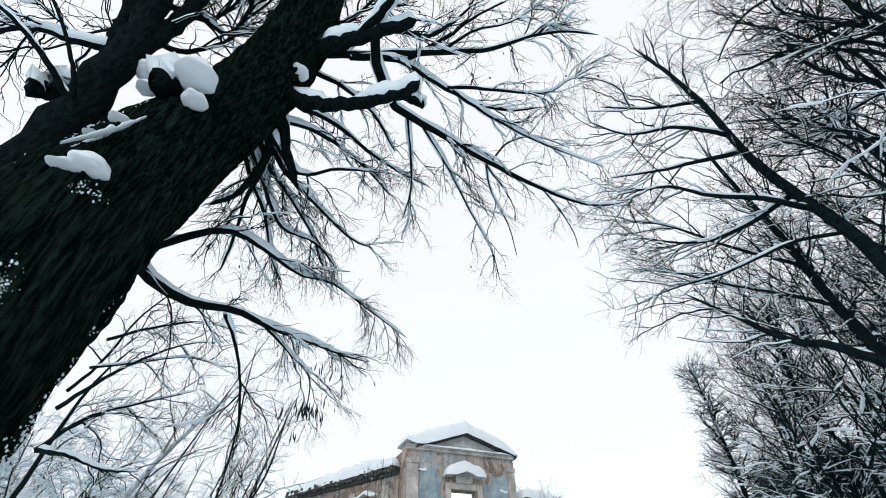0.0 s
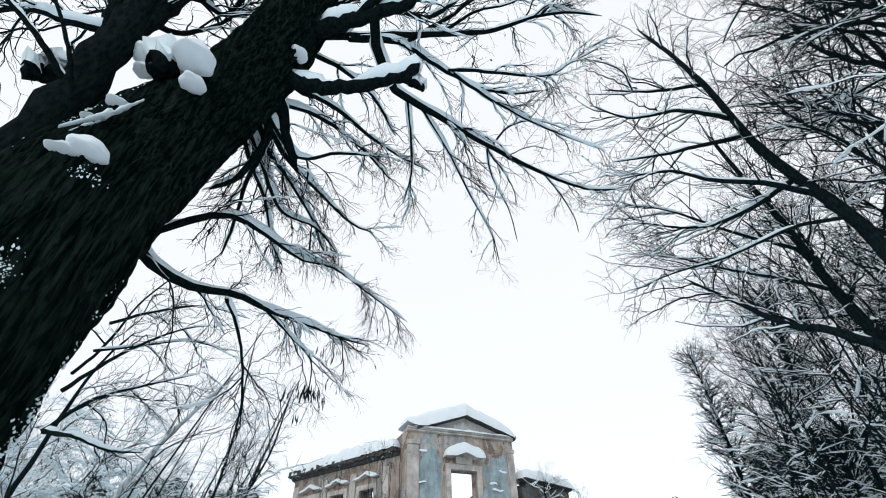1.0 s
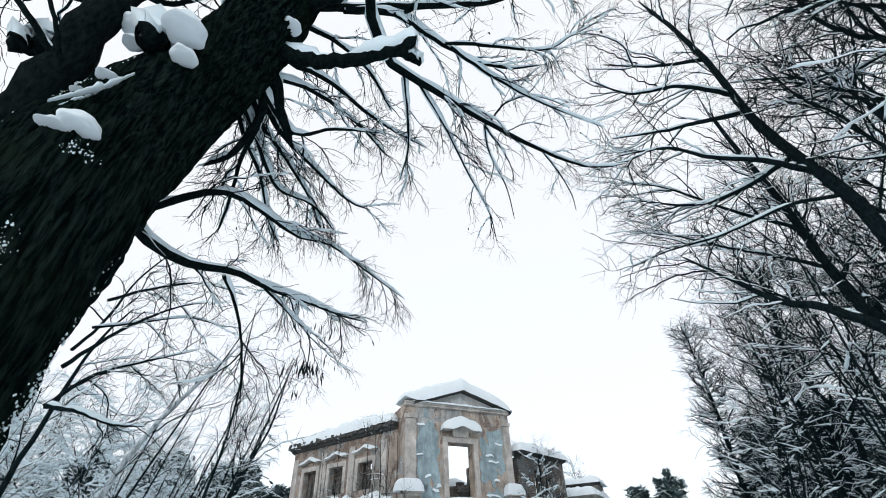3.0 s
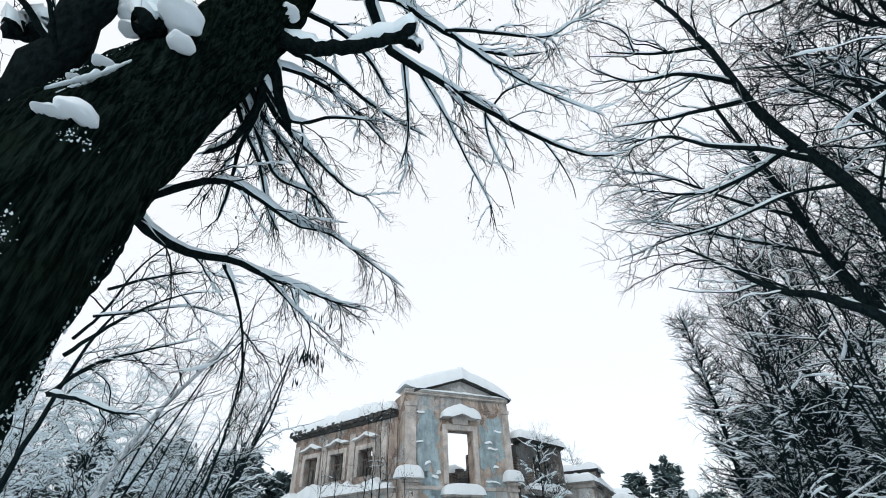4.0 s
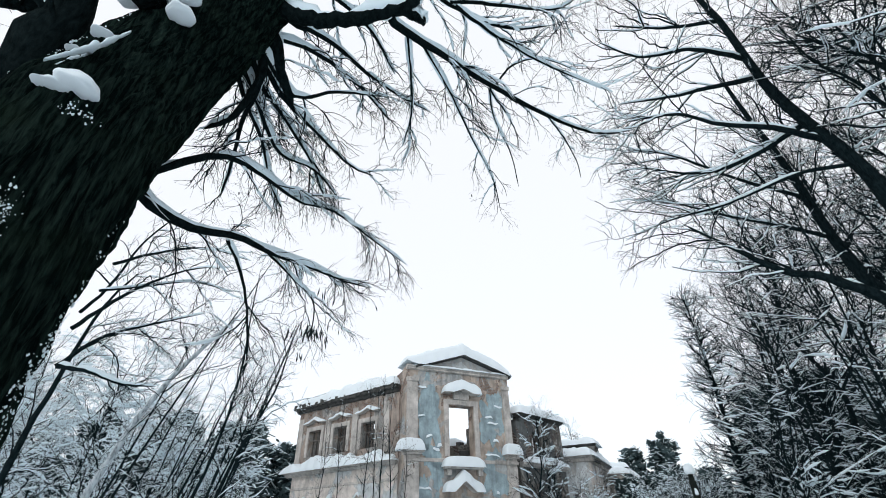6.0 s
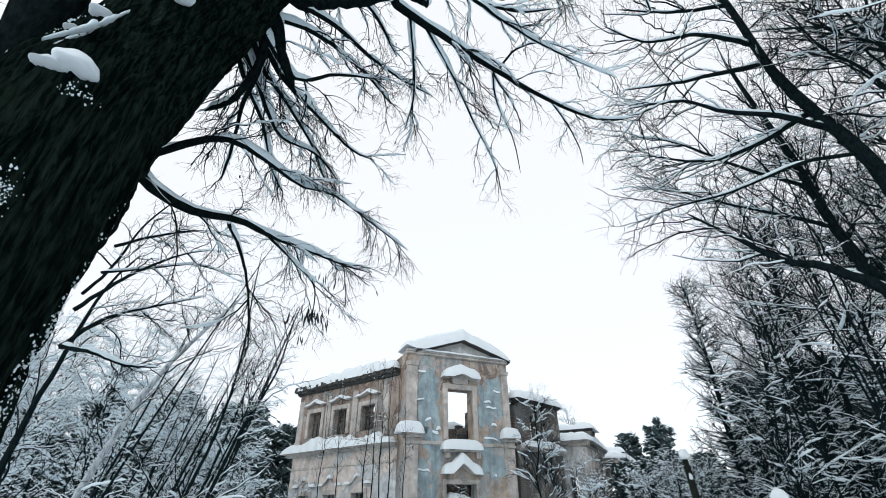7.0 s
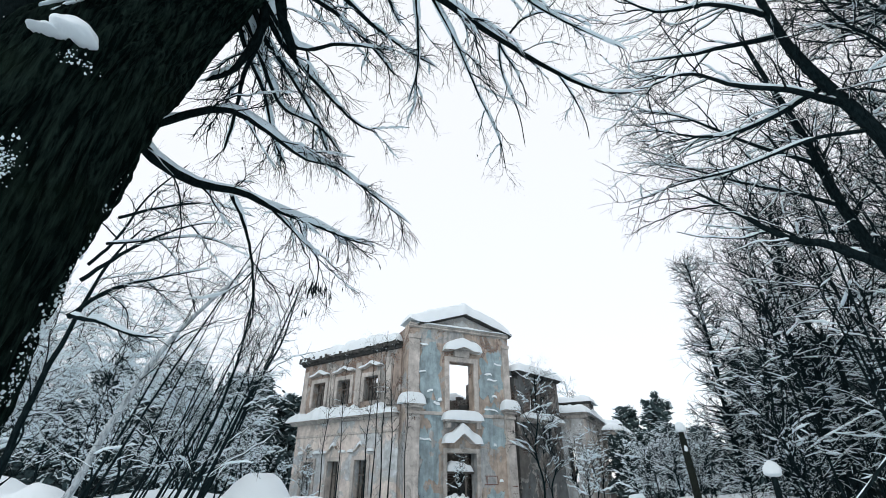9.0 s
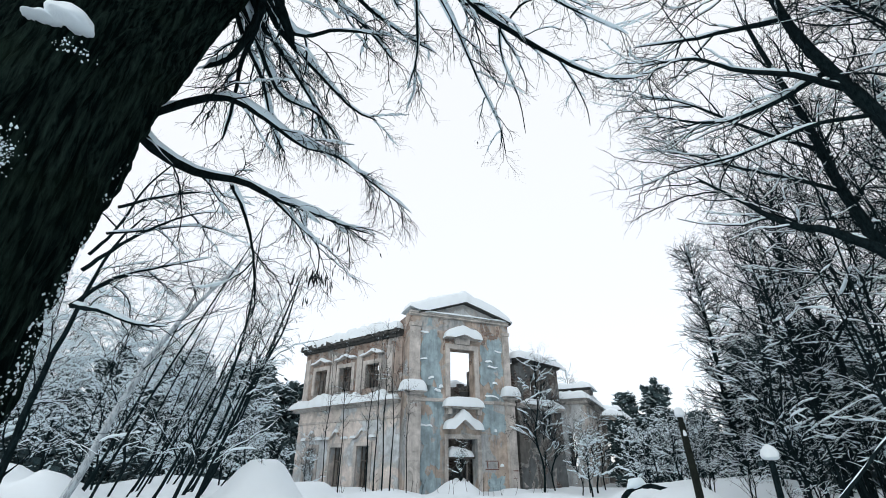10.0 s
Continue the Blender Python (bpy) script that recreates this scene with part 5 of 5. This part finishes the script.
def build_singles():
    rng = np.random.default_rng(8)
    tree = thing("leaning_birch", (-6.6, 8.8, 0.4), "leaning pale trunk plastered with snow", "tree")
    P, R = add_limbs(tree, [footed(l) for l in LEAN_BIRCH], rng, BARK_B, 22, 0.012, 9)
    dress(tree, P, R, rng, [(14, (0.8, 2.0), (30, 60), 0.2, 0.02, 9, 0.016), (110, (0.4, 1.0), (25, 60), 0.05, 0.02, 7, 0.007), (320, (0.15, 0.5), (25, 60), 0, 0, 5, 0.005)], TWIG, 0.012)
    tree = thing("young_tree", (-5.3, 6.0, 0.4), "young bare tree with long level snow-lined branches", "tree")
    P, R = add_limbs(tree, [footed(YOUNG_TREE[0])] + YOUNG_TREE[1:], rng, BARK_R, 20, 0.010, 8)
    dress(tree, P, R, rng, [(70, (0.4, 1.4), (25, 60), 0.05, 0.02, 10, 0.011), (420, (0.2, 0.7), (30, 70), 0.0, 0.02, 8, 0.0065), (1000, (0.08, 0.3), (30, 75), 0, 0, 5, 0.005)], TWIG, 0.010, 0.5, 1.0, 2, wild=0.2)
    tree = thing("broadleaf_tree", (8.4, 3.3, 0.4), "tall bare tree with dark level boughs", "tree", "grove of bare trees")
    stem = limb(0.2, 0.08, (8.4, 3.3, -0.1), (8.3, 3.3, 3.0), (8.1, 3.2, 6.0), (7.9, 3.0, 9.0), (7.7, 2.9, 12.0))
    P, R = add_limbs(tree, [stem] + SHADE_TREE, rng, BARK_R, 20, 0.012, 8)
    dress(tree, P[1:], R[1:], rng, [(170, (0.6, 1.8), (25, 60), 0.05, 0.0, 11, 0.014), (850, (0.3, 0.85), (28, 65), 0.03, 0.0, 8, 0.0075), (1700, (0.1, 0.34), (30, 70), 0, 0, 5, 0.005)], TWIG, 0.008, 0.6, 1.0, 1, wild=0.18)
    dead = Mass()
    for cx, cy, cz, m in ((-2.96, 8.6, 4.58, 5), (-2.82, 8.6, 4.19, 3), (-2.60, 8.6, 4.68, 16), (-2.50, 8.6, 4.62, 8), (-2.24, 8.6, 5.37, 5), (-2.24, 8.6, 4.41, 3), (-2.56, 8.6, 5.53, 5), (-2.75, 8.6, 4.75, 4)):
        for _ in range(m):
            p = np.array((cx, cy, cz)) + rng.normal(size=3) * (0.09, 0.08, 0.07)
            q = p + (rng.normal() * 0.02, rng.normal() * 0.02, -rng.uniform(0.08, 0.15))
            S = np.array([[p + (0, 0, 0.06), p, (p + q) / 2, q]])
            wd = rng.uniform(0.018, 0.035)
            dead.add(*tubes(S, np.array([[0.004, 0.5 * wd, wd, 0.1 * wd]]), np.array([[0.004, 0.01, 0.012, 0.003]]), 6))
    leafy = dead.mesh("dead_foliage")
    stems = Mass()
    for i in range(46):
        near = i < 16
        x, y = (-4.1 + rng.normal() * 0.35, 10.2 + rng.normal() * 0.3) if near else (rng.uniform(-4.5, 4.5), rng.uniform(21.5, 24.0))
        z, h = ground_z(x, y) - 0.1, rng.uniform(0.4, 1.1)
        S = resample([(x, y, z), (x + rng.normal() * 0.08, y, z + h * 0.6), (x + rng.normal() * 0.25, y + rng.normal() * 0.1, z + h)], 7)[None]
        w = np.linspace(0.006 if near else 0.009, 0.003, 7)[None]
        stems.add(*tubes(S, w, w, 4))
    single("dry_stems", stems.mesh("dry_stems"), TWIG, "dry dark stems poking out of the snow", "dry grass", kind="stuff")
    for i, l in enumerate(SAPLINGS):
        l = footed(l)
        tree = thing("sapling", tuple(l[0][0]), "thin dark sapling in the snow with bare side shoots", "sapling", "saplings in the snow")
        P, R = add_limbs(tree, [l], rng, BARK_R, 22, 0.004, 8)
        if i == 1:
            part("dead_foliage", leafy, TWIG, tree, "hanging clusters of shrivelled dark leaves", "stuff")
        dress(tree, P, R, rng, [(24, (0.5, 1.6), (30, 65), 0.35, 0.03, 9, 0.012), (150, (0.2, 0.7), (30, 70), 0.05, 0.03, 8, 0.0065), (420, (0.08, 0.3), (30, 70), 0, 0, 5, 0.005)], TWIG, 0.010, leaves=60)
    for i in range(20):
        az, r = radians(rng.uniform(-37, -24)), rng.uniform(9.5, 15)
        x, y, h = r * math.sin(az), r * math.cos(az), rng.uniform(2.5, 6.4)
        l = limb(rng.uniform(0.018, 0.036), 0.007, (x, y, ground_z(x, y) - 0.2), (x + 0.11 * h, y + 0.05, h * 0.4), (x + rng.uniform(0.2, 0.36) * h, y + rng.normal() * 0.2, h))
        tree = thing("sapling", (x, y, ground_z(x, y)), "thin dark sapling in the snow with bare side shoots", "sapling", "saplings in the snow")
        P, R = add_limbs(tree, [l], rng, BARK_R, 16, 0.001, 6)
        dress(tree, P, R, rng, [(7, (0.3, 1.0), (25, 60), 0.3, 0.03, 8, 0.009), (26, (0.12, 0.45), (35, 75), 0.05, 0.03, 6, 0.006)], TWIG, 0.008, 0.25)
    for i in range(22):
        az, r = radians(rng.uniform(35, 62)), rng.uniform(7.6, 14.0)
        x, y, h = r * math.sin(az), r * math.cos(az), rng.uniform(3.5, 7.4)
        l = limb(rng.uniform(0.013, 0.030), 0.006, (x, y, ground_z(x, y) - 0.2), (x + rng.normal() * 0.08, y + rng.normal() * 0.08, h * 0.4), (x - rng.uniform(0.0, 0.09) * h, y + rng.normal() * 0.25, h))
        tree = thing("sapling", (x, y, ground_z(x, y)), "tall straight dark sapling under the grove", "sapling", "poles under the grove")
        P, R = add_limbs(tree, [l], rng, BARK_R, 18, 0.003, 6)
        dress(tree, P, R, rng, [(12, (0.3, 1.0), (35, 70), 0.2, 0.02, 8, 0.010), (80, (0.15, 0.5), (35, 70), 0.05, 0.02, 6, 0.006)], TWIG, 0.016, 0.6)
    log = thing("fallen_log", (3.6, 4.8, 0.6), "fallen trunk propped aslant under a snow crust", "log")
    add_limbs(log, [footed(FALLEN[0])], rng, BARK_R, 18, 0.008, 9)
    low = thing("fallen_branch", (5.2, 9.7, 0.4), "arched fallen branch under a thick roll of snow", "branch")
    add_limbs(low, FALLEN[1:2], rng, BARK_R, 18, 0.05, 9, 1.0)
    # larch with short level side shoots
    tree = thing("larch", (7.2, 12.0, 0.3), "slender larch with short upcurved bare shoots", "tree")
    P, R = add_limbs(tree, [footed(LARCH[0])], rng, BARK_R, 24, 0.0, 8)
    dress(tree, P, R, rng, [(320, (0.3, 1.1), (70, 95), 0.05, -0.09, 9, 0.016), (1900, (0.12, 0.5), (25, 60), 0.0, 0.0, 5, 0.010), (2200, (0.06, 0.2), (25, 60), 0, 0, 4, 0.006)], TWIG, 0.012, 0.4)
    # weathered post with a snow cap
    post = thing("old_post", (3.98, 8.08, 0.3), "dark weathered wooden post with a cap of snow", "post")
    P, R = curve_set([limb(0.066, 0.052, (4.03, 8.06, -0.3), (4.02, 8.07, 0.9), (3.99, 8.08, 1.80))], 16)
    V, Q = tubes(P, R, R, 16)
    part("shaft", mesh_of("shaft", V, Q), POSTM, post)
    P, R = curve_set([limb(0.042, 0.038, (3.99, 8.08, 1.78), (3.985, 8.08, 1.94))], 4)
    part("neck", mesh_of("neck", *tubes(P, R, R, 14)), POSTM, post)
    part("snow_cap", lump((3.985, 8.08, 1.93), 0.078, 1.7, 3.0), SNOW, post, "tall cap of snow")
    part("snow_patch", lump((3.98, 8.025, 1.62), 0.028, 2.6, 5.0), SNOW, post)
    stump = thing("stump", (4.75, 7.15, 0.4), "broken stump under a pointed cap of snow", "stump")
    P, R = curve_set([limb(0.05, 0.04, (4.72, 7.22, -0.1), (4.73, 7.22, 0.6), (4.75, 7.22, 1.28))], 10)
    part("bole", mesh_of("bole", *tubes(P, R, R, 12)), BARK_R, stump)
    part("snow_cap", lump((4.75, 7.22, 1.27), 0.115, 1.35, 8.0), SNOW, stump)
    # far pines
    firs = []
    for i, (x, y, h, w) in enumerate(((26.6, 69.0, 10.4, 2.5), (29.8, 66.0, 10.9, 3.3), (30.5, 68.0, 8.0, 2.6), (33.0, 62.0, 7.0, 2.4), (21.5, 70.0, 7.4, 2.2), (-16.0, 40.0, 8.5, 2.6), (-19.0, 44.0, 9.5, 2.8),
                                      (-13.5, 43.0, 7.6, 2.4), (-23.0, 42.0, 10.0, 3.0), (-27.0, 38.0, 9.0, 2.8), (36.0, 58.0, 9.0, 3.0), (25.0, 33.0, 7.0, 2.6), (27.0, 36.0, 8.0, 2.6))):
        firs.append(pine(x, y, h, w, i))
    for i in range(70):
        right = i % 2
        az = radians(rng.uniform(33, 75) if right else rng.uniform(-68, -17))
        r = rng.uniform(34, 58) if right else rng.uniform(36, 60)
        turned(firs[i % len(firs)], r * math.sin(az), r * math.cos(az), rng.uniform(0, 360), rng.uniform(0.75, 1.1) * (1.0 if right else 0.9))
    for i in range(16):
        az, r = radians(rng.uniform(17, 34)), rng.uniform(34, 52)
        turned(firs[(i * 3) % len(firs)], r * math.sin(az), r * math.cos(az), rng.uniform(0, 360), rng.uniform(0.3, 0.45))
    for i in range(44):
        right = i % 2
        az = radians(rng.uniform(33, 74) if right else rng.uniform(-66, -24))
        r = rng.uniform(24, 34) if right else rng.uniform(24, 32)
        turned(firs[(i * 5) % len(firs)], r * math.sin(az), r * math.cos(az), rng.uniform(0, 360), rng.uniform(0.3, 0.5))


def pine(x, y, h, w, seed):
    """A conifer: stem, drooping boughs, and needle sprays with snow on the upper ones."""
    rng = np.random.default_rng(100 + seed)
    tree = thing("pine", (x, y, 0), "dark conifer dusted with snow at the wood's edge", "conifer", "far conifers")
    P, R = curve_set([limb(0.16, 0.03, (x, y, -0.3), (x + 0.1, y, h * 0.5), (x, y, h))], 14)
    part("trunk", mesh_of("trunk", *tubes(P, R, R, 7)), BARK_R, tree)
    B, RB = grow(P, R, rng, 170, (w * 0.45, w * 1.1), (60, 95), 0.05, 0.03, 8, 0.04, start=0.04)
    part("bough_mass", mesh_of("bough_mass", *tubes(B, RB, RB, 4)), BARK_R, tree, kind="stuff")
    n = 6000
    who, t = rng.integers(0, len(B), n), 0.25 + 0.75 * rng.random(n)
    f = t * 7
    i = np.minimum(f.astype(int), 6)
    u = (f - i)[:, None]
    c = B[who, i] * (1 - u) + B[who, i + 1] * u + rng.normal(size=(n, 3)) * (0.22, 0.22, 0.20)
    d1, d2 = rng.normal(size=(n, 3)) * (0.25, 0.25, 0.16), rng.normal(size=(n, 3)) * (0.18, 0.18, 0.16)
    V = np.stack([c - d1, c + d2, c + d1, c - d2], 1).reshape(-1, 3)
    part("foliage", mesh_of("foliage", V, np.arange(4 * n).reshape(n, 4)), NEEDLE, tree, "dark needle sprays", "stuff")
    k = 900
    j = rng.integers(0, n, k)
    S = np.stack([c[j] + (0, 0, 0.1) - d1[j] * 1.2, c[j] + (0, 0, 0.1) + d1[j] * 0.2, c[j] + (0, 0, 0.1) + d1[j] * 1.2], 1)
    part("needle_snow", mesh_of("needle_snow", *tubes(S, np.tile((0.05, 0.12, 0.05), (k, 1)), np.tile((0.03, 0.07, 0.03), (k, 1)), 5)), SNOW_T, tree, kind="stuff")
    return tree


build_singles()
